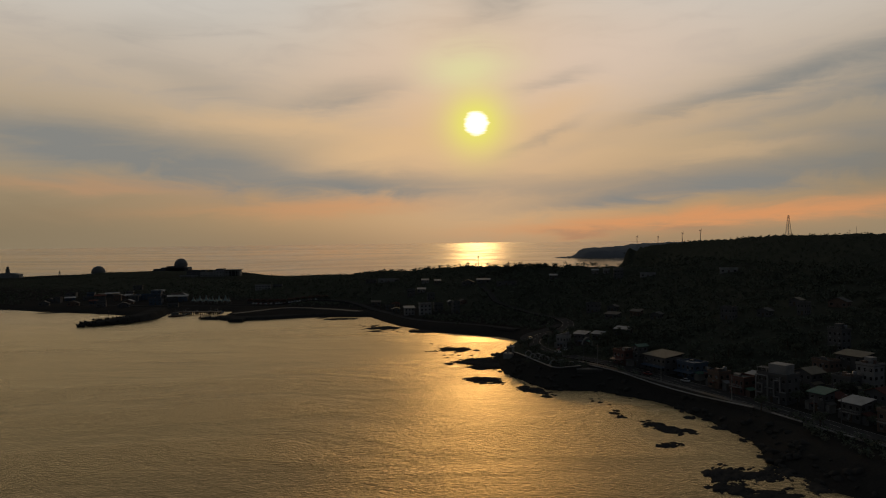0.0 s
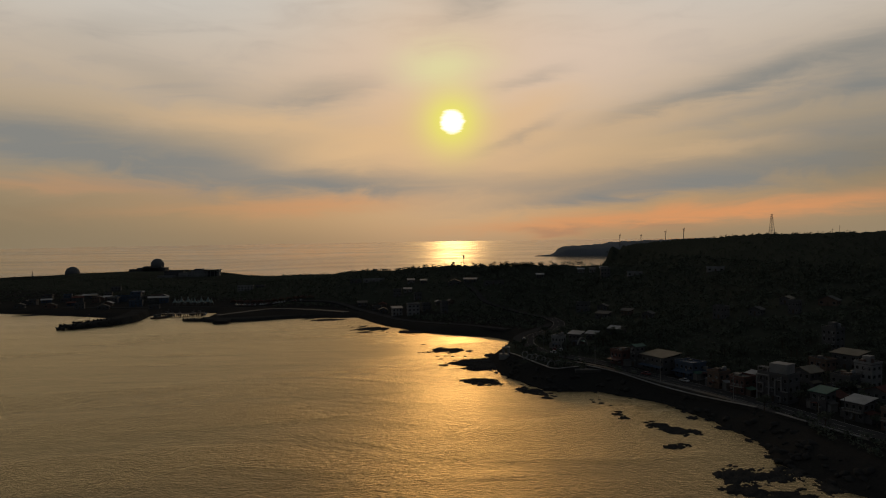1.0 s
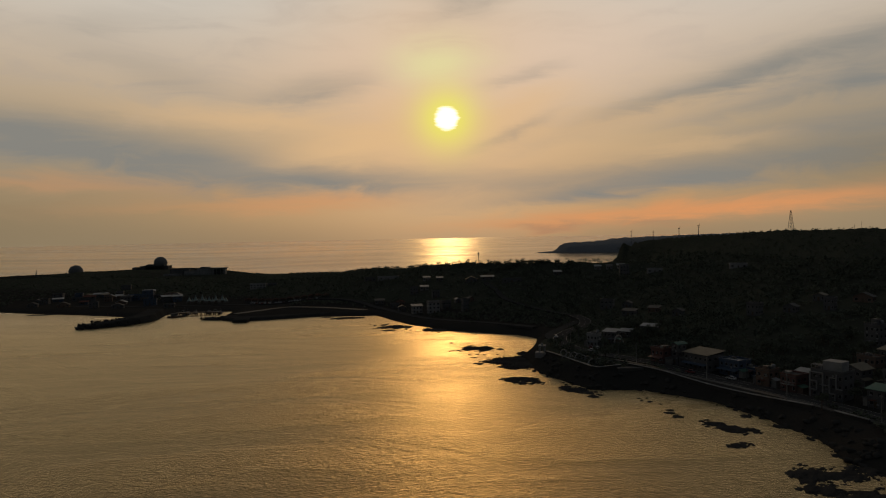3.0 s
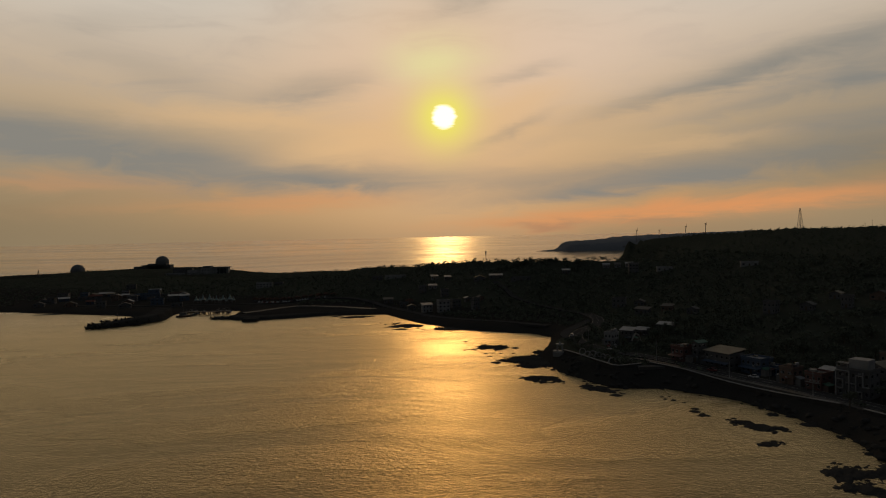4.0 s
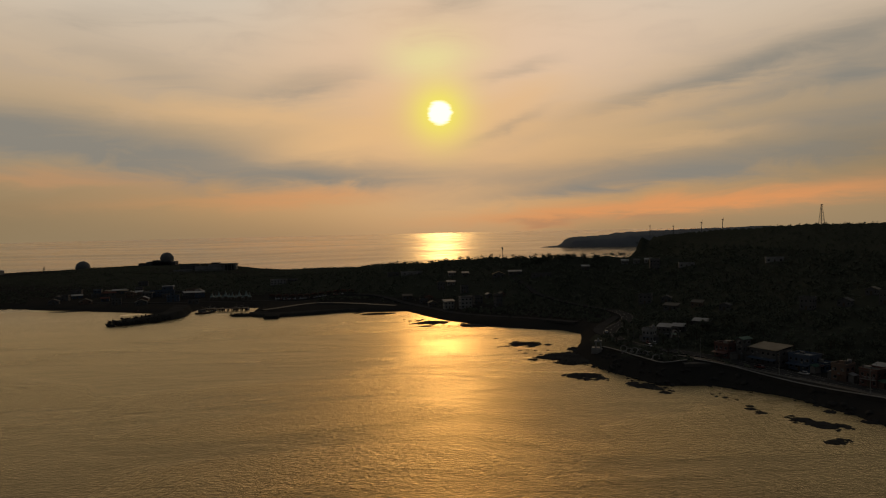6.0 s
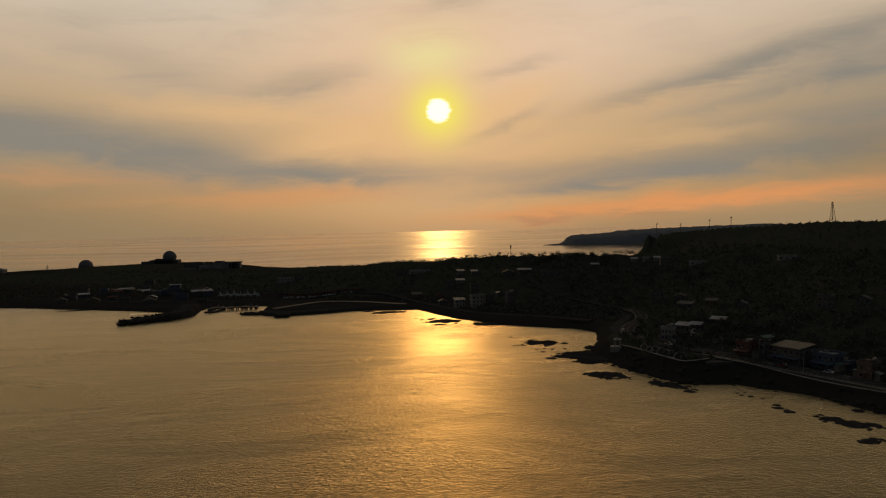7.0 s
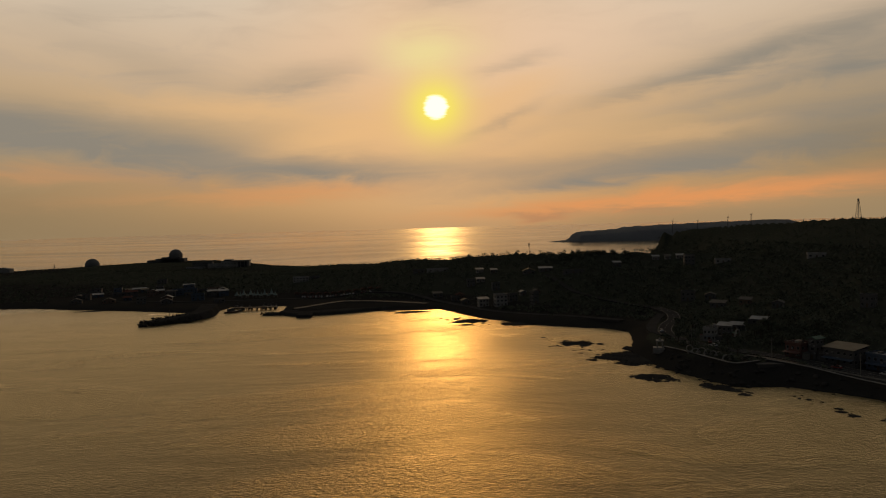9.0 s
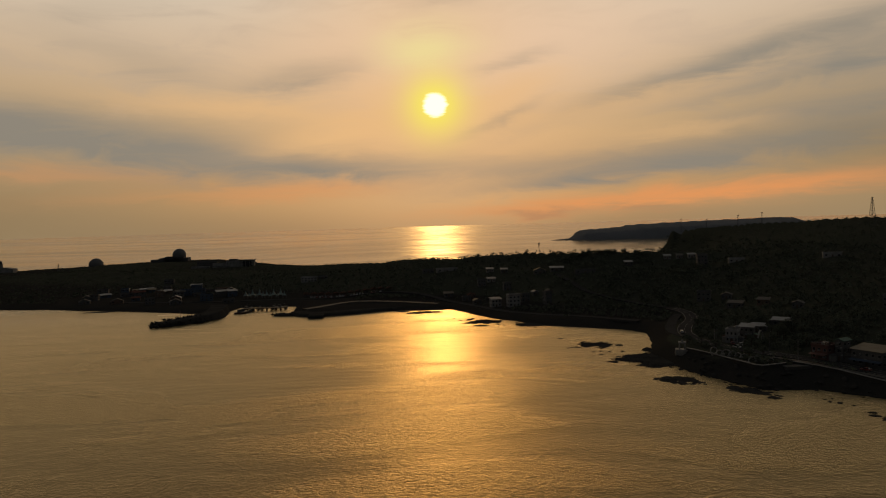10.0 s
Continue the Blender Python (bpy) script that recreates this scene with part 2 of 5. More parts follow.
LAND = np.array(BAY_SHORE + BACK_SHORE, float)
RIDGE = np.array([(-1300, 1330, 3.5), (-850, 1300, 3.5), (-775, 1300, 4.5), (-730, 1300, 5), (-652, 1300, 14), (-568, 1350, 11.5), (-505, 1380, 9), (-366, 1237, 8.5), (-279, 1150, 9), (-192, 1060, 16.5),
                  (-135, 1000, 19.5), (-83, 930, 34), (-38, 860, 44), (1, 800, 46), (34, 739, 40), (80, 690, 41.5), (156, 690, 40.5), (210, 650, 39)], float)
PLATEAU = np.array([(230, 905, 50), (254, 883, 59), (277, 729, 65), (305, 596, 69), (330, 500, 70), (420, 330, 62), (620, 100, 55)], float)


def seg_distance(px, py, poly, closed):
    """Distance to a polyline, and the place along it (segment and fraction)."""
    best, where = np.full(px.shape, 1e9), np.zeros(px.shape)
    n = len(poly)
    for i in range(n if closed else n - 1):
        ax, ay, bx, by = *poly[i][:2], *poly[(i + 1) % n][:2]
        ex, ey = bx - ax, by - ay
        f = np.clip(((px - ax) * ex + (py - ay) * ey) / (ex * ex + ey * ey), 0, 1)
        d = np.hypot(px - ax - f * ex, py - ay - f * ey)
        where = np.where(d < best, i + f, where)
        best = np.minimum(best, d)
    return best, where


def inside(px, py, poly):
    odd = np.zeros(px.shape, bool)
    for i in range(len(poly)):
        ax, ay, bx, by = *poly[i][:2], *poly[(i + 1) % len(poly)][:2]
        cross = ((ay > py) != (by > py)) & (px < (bx - ax) * (py - ay) / ((by - ay) if by != ay else 1e-9) + ax)
        odd ^= cross
    return odd


def wobble(px, py, size, seed):
    """Cheap smooth noise from a few turned sines, about -1 to 1."""
    rng, out = np.random.RandomState(seed), np.zeros(np.shape(px))
    for k in range(7):
        a, f, ph = rng.uniform(0, 6.28), (0.6 + 0.35 * k) * 6.28 / size, rng.uniform(0, 6.28)
        out = out + np.sin((px * np.cos(a) + py * np.sin(a)) * f + ph) / (1 + 0.45 * k)
    return out / 2.6


def height(px, py):
    """The lie of the land."""
    px, py = np.asarray(px, float), np.asarray(py, float)
    qx, qy = px + wobble(px, py, 40, 3) * 2.5, py + wobble(px, py, 40, 4) * 2.5
    ds, _ = seg_distance(qx, qy, LAND, True)
    inn = inside(qx, qy, LAND)
    low = np.interp(py, (300, 340, 425, 480, 560), (5.8, 8.4, 8.4, 5.0, 3.2))
    h = low * np.clip(ds / 11, 0, 1) ** 0.8
    for line, power in ((RIDGE, 1.25), (PLATEAU, 1.15)):
        dr, _ = seg_distance(px, py, line, False)
        top, weight = 0.0, 0.0
        for i in range(len(line) - 1):
            for f in (0.0, 0.33, 0.67):
                x, y, z = line[i] * (1 - f) + line[i + 1] * f
                w = ((px - x) ** 2 + (py - y) ** 2 + 400.0) ** -2
                top, weight = top + w * z, weight + w
        u = ds / (ds + dr + 1e-6)
        lift = np.maximum(top / weight - low, 0) * np.clip((u - 0.12) / 0.88, 0, 1) ** power * np.clip(ds / (60 if line is RIDGE else 26), 0, 1)
        h = np.maximum(h, low * np.clip(ds / 11, 0, 1) ** 0.8 + lift)
    h = h + (wobble(px, py, 90, 5) * 1.0 + wobble(px, py, 23, 6) * 0.5) * np.clip((ds - 60) / 80, 0, 1)
    return np.where(inn, h, -np.clip(ds * 0.25, 0, 6) - 0.05)


def ground_at(x, y):
    return float(height(np.array([x]), np.array([y]))[0])


# ---- ground: one sheet of land and sea bed ----
def fan(az0, az1, n_az, r0, r1, n_r, cx=-45.0, cy=0.0):
    az = np.radians(np.linspace(az0, az1, n_az))
    r = r0 * (r1 / r0) ** np.linspace(0, 1, n_r)
    a, rr = np.meshgrid(az, r)
    return cx + np.sin(a) * rr, cy + np.cos(a) * rr


def grid_faces(n_r, n_az):
    i = np.arange(n_r - 1)[:, None] * n_az + np.arange(n_az - 1)[None]
    return np.stack([i, i + 1, i + n_az + 1, i + n_az], -1).reshape(-1, 4).tolist()


def build_ground():
    gx, gy = fan(-62, 100, 900, 90, 2700, 300)
    gz = height(gx, gy)
    verts = np.stack([gx, gy, gz], -1).reshape(-1, 3)
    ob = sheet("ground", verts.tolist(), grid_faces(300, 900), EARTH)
    return tagged(ob, "dark scrub-covered land sloping down to the bay", "ground", kind="structure")


build_ground()


# ---- sea: one sheet out to the horizon, which lies a little under eye level ----
def sea_level(d, az=0.0):
    """The far sea lifts gently, later round the cape, so that its edge stands at the true horizon's dip."""
    start = 800 + 950 * np.clip((-np.degrees(az) - 1) / 15, 0, 1) ** 1.5
    s = np.clip(d - start, 0, None)
    last = 4900 - start
    return 43.5 * s * s / (s + 60) * (last + 60) / last ** 2


def build_sea():
    n_az, n_r = 241, 90
    az = np.radians(np.linspace(-180, 180, n_az))
    r = np.concatenate([[0.0], 20 * (4900 / 20) ** np.linspace(0, 1, n_r - 1)])
    a, rr = np.meshgrid(az, r)
    verts = np.stack([-50 + np.sin(a) * rr, 10 + np.cos(a) * rr, sea_level(rr, a)], -1).reshape(-1, 3)
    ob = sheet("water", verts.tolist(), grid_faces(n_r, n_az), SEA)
    return tagged(ob, "calm golden sea with fine ripples reflecting the sunset", "sea", kind="structure")


build_sea()


# ---- far headland behind the cape ----
def build_headland():
    """A low spit that climbs to a cliffed table, running in behind the plateau."""
    n_l, n_w = 260, 26
    x_at, top_at, deep_at = (296, 330, 372, 388, 402, 418, 440, 500, 528, 560, 640, 980), (10.5, 13.0, 15.5, 22, 31, 36.5, 39.5, 41.5, 44, 49, 52, 60), (10, 22, 60, 90, 120, 150, 170, 200, 220, 230, 240, 260)
    verts = []
    for i in range(n_l):
        x0 = 296 + 684 * (i / (n_l - 1)) ** 1.25
        y0 = 1960 - 0.18 * (x0 - 296)
        top, deep = float(np.interp(x0, x_at, top_at)), float(np.interp(x0, x_at, deep_at))
        top += (1.3 * float(wobble(x0, y0, 75, 11)) + 0.8 * float(wobble(x0, y0, 21, 12)) + 0.4 * float(wobble(x0, y0, 8, 13))) * min(1, (x0 - 296) / 90)
        for j in range(n_w):
            w = j / (n_w - 1)
            f = min(1.0, w / 0.16) ** 0.7 * (0.78 + 0.22 * min(1, max(0, (w - 0.16) / 0.25))) * (1 if w < 0.8 else max(0.0, math.cos((w - 0.8) / 0.2 * 1.5708)) ** 0.6)
            rough = float(wobble(x0 * 1.3, w * 90, 30, 14)) * 1.6 * math.sin(math.pi * w)
            verts.append((x0 + float(wobble(x0, w * 40, 50, 15)) * 3, y0 + (w - 0.3) * deep, 7.5 + f * max(top - 7.5, 0.5) + rough * min(1, (top - 8) / 25)))
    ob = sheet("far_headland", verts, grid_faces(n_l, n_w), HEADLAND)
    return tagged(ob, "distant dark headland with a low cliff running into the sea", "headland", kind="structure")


build_headland()

# ---- more materials ----
CONCRETE = surface("weathered_concrete", (0.22, 0.21, 0.19), (0.12, 0.115, 0.105), 0.9, 0.8, spots=0.5)
PALE = surface("pale_plaster", (0.25, 0.245, 0.235), (0.13, 0.128, 0.122), 0.85, 0.9, spots=0.25)
GREY = surface("grey_plaster", (0.098, 0.097, 0.096), (0.06, 0.06, 0.059), 0.9, 0.9, spots=0.4)
BROWN = surface("brown_tiled_wall", (0.13, 0.088, 0.066), (0.085, 0.06, 0.046), 0.75, 1.2, spots=0.3)
RED = surface("faded_red_paint", (0.105, 0.050, 0.043), (0.068, 0.038, 0.034), 0.7, 1.0, spots=0.3)
BLUE = surface("faded_blue_paint", (0.050, 0.075, 0.115), (0.038, 0.054, 0.078), 0.6, 1.0, spots=0.2)
TANROOF = surface("tan_sheet_roof", (0.20, 0.175, 0.130), (0.12, 0.105, 0.08), 0.75, 0.8, metal=0.0, spec=0.05, spots=0.3)
WHITEROOF = surface("white_sheet_roof", (0.30, 0.31, 0.31), (0.16, 0.16, 0.16), 0.65, 0.8, spec=0.05, spots=0.3)
GREENROOF = surface("green_sheet_roof", (0.08, 0.15, 0.11), (0.05, 0.09, 0.07), 0.6, 0.8, spec=0.05, spots=0.25)
REDROOF = surface("red_sheet_roof", (0.10, 0.052, 0.043), (0.07, 0.038, 0.034), 0.9, 0.8, spec=0.0, spots=0.25)
FLATROOF = surface("flat_roof_screed", (0.11, 0.107, 0.10), (0.065, 0.063, 0.06), 0.95, 0.8, spec=0.05, spots=0.4)
GLASS = surface("dark_window_glass", (0.015, 0.017, 0.020), (0.025, 0.027, 0.030), 0.15, 1.0, relief=0.0, spec=0.5)
ALU = surface("window_aluminium", (0.20, 0.20, 0.20), (0.14, 0.14, 0.145), 0.5, 1.0, metal=0.5, relief=0.1)
STEEL = surface("grey_painted_steel", (0.10, 0.10, 0.10), (0.06, 0.06, 0.06), 0.6, 1.0, relief=0.1)
ASPHALT = surface("asphalt", (0.050, 0.049, 0.048), (0.036, 0.035, 0.034), 0.95, 0.8, relief=0.2, spec=0.0)
PAVING = surface("pale_paving", (0.068, 0.065, 0.060), (0.044, 0.042, 0.039), 0.9, 0.9)
CANVAS = surface("white_canvas", (0.20, 0.26, 0.245), (0.14, 0.185, 0.175), 0.8, 1.0, relief=0.1)
RADOME = surface("grey_white_radome", (0.115, 0.115, 0.113), (0.085, 0.086, 0.086), 0.8, 0.5, relief=0.05)
BARK = surface("dark_bark", (0.07, 0.05, 0.035), (0.045, 0.033, 0.024), 0.95, 1.5)
RUBBER = surface("black_rubber", (0.02, 0.02, 0.02), (0.03, 0.03, 0.03), 0.9)
WOOD = surface("tarred_wood", (0.09, 0.065, 0.045), (0.055, 0.042, 0.03), 0.9, 1.2)
PAINTS = [surface("car_paint_white", (0.36, 0.36, 0.36), (0.3, 0.3, 0.3), 0.3, relief=0.0, spec=0.5), surface("car_paint_silver", (0.35, 0.36, 0.37), (0.28, 0.29, 0.3), 0.3, metal=0.5, relief=0.0),
          surface("car_paint_red", (0.13, 0.02, 0.018), (0.09, 0.018, 0.016), 0.3, relief=0.0, spec=0.5)]


WETSTONE = surface("dark_wet_concrete", (0.050, 0.048, 0.045), (0.030, 0.029, 0.027), 0.9, 0.8, spec=0.0, spots=0.5)


# ---- mesh pieces ----
def add_box(bm, x0, y0, z0, x1, y1, z1):
    v = [bm.verts.new(p) for p in ((x0, y0, z0), (x1, y0, z0), (x1, y1, z0), (x0, y1, z0), (x0, y0, z1), (x1, y0, z1), (x1, y1, z1), (x0, y1, z1))]
    for f in ((3, 2, 1, 0), (4, 5, 6, 7), (0, 1, 5, 4), (1, 2, 6, 5), (2, 3, 7, 6), (3, 0, 4, 7)):
        bm.faces.new([v[i] for i in f])
    return bm


def box(x0, y0, z0, x1, y1, z1, soft=0.0):
    bm = add_box(bmesh.new(), x0, y0, z0, x1, y1, z1)
    if soft:
        bmesh.ops.bevel(bm, geom=list(bm.edges), offset=soft, segments=1, affect="EDGES")
    return bm


def add_rod(bm, a, b, ra, rb=None, sides=6):
    """A tapered rod from a to b."""
    a, b = Vector(a), Vector(b)
    rb = ra if rb is None else rb
    q = (b - a).to_track_quat("Z", "Y")
    rings = []
    for c, r in ((a, ra), (b, rb)):
        rings.append([bm.verts.new(c + q @ Vector((math.cos(6.2832 * k / sides) * r, math.sin(6.2832 * k / sides) * r, 0))) for k in range(sides)])
    for k in range(sides):
        n = (k + 1) % sides
        bm.faces.new((rings[0][k], rings[0][n], rings[1][n], rings[1][k]))
    bm.faces.new(rings[0][::-1])
    bm.faces.new(rings[1])
    return bm


def rod(a, b, ra, rb=None, sides=6):
    return add_rod(bmesh.new(), a, b, ra, rb, sides)


def turned(profile, sides=24):
    """A body of revolution from (radius, height) pairs."""
    bm = bmesh.new()
    rings = [[bm.verts.new((math.cos(6.2832 * k / sides) * r, math.sin(6.2832 * k / sides) * r, z)) for k in range(sides)] for r, z in profile]
    for lo, hi in zip(rings, rings[1:]):
        for k in range(sides):
            n = (k + 1) % sides
            bm.faces.new((lo[k], lo[n], hi[n], hi[k]))
    bm.faces.new(rings[0][::-1])
    bm.faces.new(rings[-1])
    for f in bm.faces:
        f.smooth = True
    return bm


def prism(points, y0, y1):
    """An outline in x and z drawn out along y."""
    bm = bmesh.new()
    near, far = [bm.verts.new((x, y0, z)) for x, z in points], [bm.verts.new((x, y1, z)) for x, z in points]
    n = len(points)
    for i in range(n):
        bm.faces.new((near[i], near[(i + 1) % n], far[(i + 1) % n], far[i]))
    bm.faces.new(near[::-1])
    bm.faces.new(far)
    bmesh.ops.recalc_face_normals(bm, faces=bm.faces)
    return bm


SHARED = {}


def shared(key, make, material):
    """One mesh for alike pieces."""
    if key not in SHARED:
        me = bpy.data.meshes.new(key)
        bm = make()
        bm.to_mesh(me)
        bm.free()
        me.materials.append(material)
        SHARED[key] = me
    return SHARED[key]


def piece(name, mesh, parent, m=None):
    ob = new(name, mesh)
    ob.parent = parent
    if m is not None:
        ob.matrix_basis = m
    return ob


# ---- rocks ----
def rock(x, y, lx, ly, turn, rise, seed, label, step=0.6, drown=0.0, group="rocks in the shallows"):
    """A low reef: a ragged flat-topped lump that breaks the water, with gaps where it dips under."""
    rng = np.random.RandomState(seed)
    nx, ny = max(6, int(lx / step)), max(5, int(ly / step))
    gx, gy = np.meshgrid(np.linspace(-0.62, 0.62, nx) * lx, np.linspace(-0.62, 0.62, ny) * ly)
    e = 1 - (gx / (lx * 0.5)) ** 2 - (gy / (ly * 0.5)) ** 2
    c, s = math.cos(radians(turn)), math.sin(radians(turn))
    wx, wy = x + gx * c - gy * s, y + gx * s + gy * c
    rough = wobble(wx, wy, max(3.0, lx * 0.45), seed) * 0.9 + wobble(wx, wy, 2.6, seed + 1) * 0.5 + rng.uniform(-0.25, 0.25, gx.shape)
    h = np.clip(e, -1.2, 1) * 0.9 + rough * 0.75 - drown
    z = np.where(h > 0, 0.62 * rise * np.minimum(h * 1.6, 1 + 0.25 * h) + rng.uniform(-0.1, 0.1, gx.shape) * rise, h * 1.5) - 0.02
    faces = [f for f in grid_faces(ny, nx) if max(z.flat[i] for i in f) > -0.15]
    used = sorted({i for f in faces for i in f})
    if not used:
        return None
    index = {v: k for k, v in enumerate(used)}
    px, py, pz = (wx - x).ravel(), (wy - y).ravel(), z.ravel()
    ob = sheet("rock", [(px[i], py[i], pz[i]) for i in used], [[index[i] for i in f] for f in faces], ROCK, smooth=False)
    ob.location = (x, y, 0)
    return tagged(ob, label, "rock", group)


REEF = "low black rock barely breaking the golden water"
SHELF = "broad ragged black rock shelf at the shore"
for n, (x, y, lx, ly, turn, rise) in enumerate((
        (-7.9, 444.8, 3.6, 3, 0, 0.5), (19.7, 416, 5, 5, 10, 0.6), (-0.2, 400, 2.5, 2.5, 0, 0.4), (2.5, 372, 5.5, 5, -20, 0.6), (43.8, 292, 5, 5, -40, 0.6),
        (64.4, 281, 3, 3, 0, 0.5), (62, 287, 2, 2, 0, 0.4), (65.4, 263, 3.4, 3, 0, 0.5), (66.7, 257.5, 5, 4, -10, 0.5), (75.6, 246.4, 9, 5, -10, 0.7), (73.4, 221.7, 9, 5.5, 10, 0.6), (-107.8, 601.9, 9, 8, 0, 0.5), (68.8, 303.5, 5, 5, 0, 0.7), (91.6, 254.9, 4.5, 4, -40, 0.7), (96.9, 240.9, 6.5, 4, -60, 0.7), (102.9, 219.5, 6, 5, -50, 0.8),
        (13, 428, 3, 3, 0, 0.4), (-2, 418, 2.5, 2.5, 0, 0.4), (9, 385, 3, 3, 0, 0.4))):
    rock(x, y, lx, ly, turn, rise, 100 + n, REEF, 0.35)
for n, (x, y, lx, ly, turn, rise, drown) in enumerate((
        (6.5, 420.4, 19, 20, 12, 0.8, 0.15), (25, 371, 27, 34, 20, 1.1, -0.2), (12, 377, 15, 9, -10, 0.9, 0.1), (19.7, 326.8, 21, 15, -33, 0.9, 0.1), (40.4, 304, 22, 11, -52, 0.9, 0.2), (79.7, 238.8, 16, 10, -35, 0.8, 0.0),
        (-48.8, 530, 34, 26, -15, 0.9, 0.3), (-92, 592, 32, 16, 0, 0.8, 0.2), (-15.5, 507, 26, 18, -35, 0.9, 0.1), (-50.9, 509, 12, 8, 0, 0.5, 0.1), (-385, 676, 34, 12, 10, 0.7, 0.2),
        (84, 193, 22, 16, 5, 0.9, 0.1), (99, 196, 15, 22, 0, 0.8, 0.45), (76.5, 182, 14, 9, 0, 0.8, 0.15), (101, 183, 16, 14, 20, 0.8, 0.5), (86, 176, 20, 12, 0, 0.9, 0.2), (112, 180, 16, 18, 0, 1.0, 0.25),
        (36, 392, 16, 26, 10, 1.4, 0.0))):
    rock(x, y, lx, ly, turn, rise, 300 + n, SHELF if lx > 15 else REEF, 0.5, drown, "reefs along the bay")


rr = random.Random(9)
for n in range(64):
    a, b, wide = (((63, 286), (74, 248), 3), ((-4, 432), (16, 384), 12), ((-66, 545), (-20, 500), 14), ((84, 196), (98, 180), 7), ((36, 316), (46, 296), 3))[n % 5]
    f = rr.random()
    x, y = a[0] + (b[0] - a[0]) * f + rr.uniform(-wide, wide), a[1] + (b[1] - a[1]) * f + rr.uniform(-wide, wide)
    if height(np.array([x]), np.array([y]))[0] < -0.2:
        s = rr.uniform(0.8, 2.4)
        rock(x, y, s * 1.5, s, rr.uniform(-40, 40), 0.45, 500 + n, "small black stone just above the water", 0.3)


def boulder_mesh(seed):
    """A broken block of stone."""
    bm = bmesh.new()
    bmesh.ops.create_icosphere(bm, subdivisions=2, radius=1.0)
    r = random.Random(seed)
    cuts = [(Vector((r.uniform(-1, 1), r.uniform(-1, 1), r.uniform(-0.6, 1))).normalized(), r.uniform(0.55, 0.85)) for _ in range(9)]
    for v in bm.verts:
        for n, d in cuts:
            over = v.co.dot(n) - d
            if over > 0:
                v.co -= n * over
        v.co.z *= 0.75
    return bm


stones = [shared("boulder_%d" % k, lambda k=k: boulder_mesh(k), ROCK) for k in range(4)]
rr = random.Random(77)
line = np.array(BAY_SHORE[22:33], float)
for k in range(210):
    i = rr.randrange(len(line) - 1)
    f = rr.random()
    q = line[i] * (1 - f) + line[i + 1] * f
    t = (line[i + 1] - line[i]) / np.hypot(*(line[i + 1] - line[i]))
    off = rr.uniform(-3.0, 9.0)
    x, y = q[0] - t[1] * off, q[1] + t[0] * off
    s = rr.uniform(0.5, 1.7)
    ob = new("boulder", stones[k % 4])
    ob.matrix_world = pose(x, y, max(ground_at(x, y), -0.3) + 0.15 * s, rr.uniform(-20, 20), rr.uniform(-20, 20), rr.uniform(0, 360)) @ Matrix.Diagonal((s * 1.25, s, s * 0.8, 1))
    tagged(ob, "dark broken boulder on the shore below the road", "boulder", "boulders along the shore")


# ---- roads, paths and sea walls ----
def along(points, step):
    """Points at even steps on a smooth line through the given ones."""
    p = np.array(points, float)
    out = []
    for i in range(len(p) - 1):
        a, b, c, d = p[max(i - 1, 0)], p[i], p[i + 1], p[min(i + 2, len(p) - 1)]
        n = max(2, int(np.hypot(*(c - b)[:2]) / step))
        for k in range(n):
            t = k / n
            out.append(0.5 * (2 * b + (c - a) * t + (2 * a - 5 * b + 4 * c - d) * t * t + (3 * b - a - 3 * c + d) * t ** 3))
    out.append(p[-1])
    return np.array(out)


def ribbon(name, points, width, material, label, category, lift=0.3, depth=1.6, shift=0.0, step=5.0):
    """A strip that lies on the land, with real edges."""
    c = along(points, step)
    t = np.gradient(c, axis=0)
    t /= np.hypot(t[:, 0], t[:, 1])[:, None]
    side = np.stack([t[:, 1], -t[:, 0]], 1)
    c = c + side * shift
    ends = [c - side * width / 2, c + side * width / 2]
    z = np.maximum(np.maximum(height(ends[0][:, 0], ends[0][:, 1]), height(ends[1][:, 0], ends[1][:, 1])), height(c[:, 0], c[:, 1]))
    z = np.maximum(np.convolve(np.pad(z, 3, mode="edge"), np.ones(7) / 7, "valid"), z - 0.2) + lift
    verts, faces = [], []
    for i in range(len(c)):
        l, r = ends[0][i], ends[1][i]
        verts += [(l[0], l[1], z[i] - depth), (l[0], l[1], z[i]), (r[0], r[1], z[i]), (r[0], r[1], z[i] - depth)]
        if i:
            b = 4 * (i - 1)
            faces += [(b + k, b + k + 1, b + k + 5, b + k + 4) for k in range(3)]
    ob = sheet(name, verts, faces, material, smooth=False)
    return tagged(ob, label, category, kind="structure"), c, z


COAST = [(190, 60), (160, 150), (138, 194), (129, 214), (118, 249), (101, 289), (82, 322), (70, 336), (57, 352), (51, 376), (53, 400), (64, 426), (80, 455), (88, 480), (86, 503)]
HILL_ROAD = [(86, 505), (75, 526), (59, 554), (46, 582), (42, 612), (36, 650)]
SIDE_ROAD = [(51, 384), (48, 402), (52, 420), (61, 440), (72, 465), (83, 484)]
HARBOUR_ROAD = [(52, 472), (26, 502), (0, 524), (-24, 552), (-46, 598), (-62, 628), (-100, 672), (-160, 690), (-230, 700), (-300, 700), (-400, 725)]
QUAY_ROAD = [(-76, 622), (-92, 632), (-112, 642), (-136, 648), (-158, 648), (-176, 634), (-192, 618)]
_, road_line, road_z = ribbon("road", COAST, 8.2, ASPHALT, "winding two-lane asphalt coast road above the rocky shore", "road")
ribbon("road", HILL_ROAD, 5.0, ASPHALT, "narrow asphalt road winding up the wooded slope", "road", lift=0.2)
ribbon("road", SIDE_ROAD, 6.0, ASPHALT, "narrow asphalt side road by the cove", "road", lift=0.25)
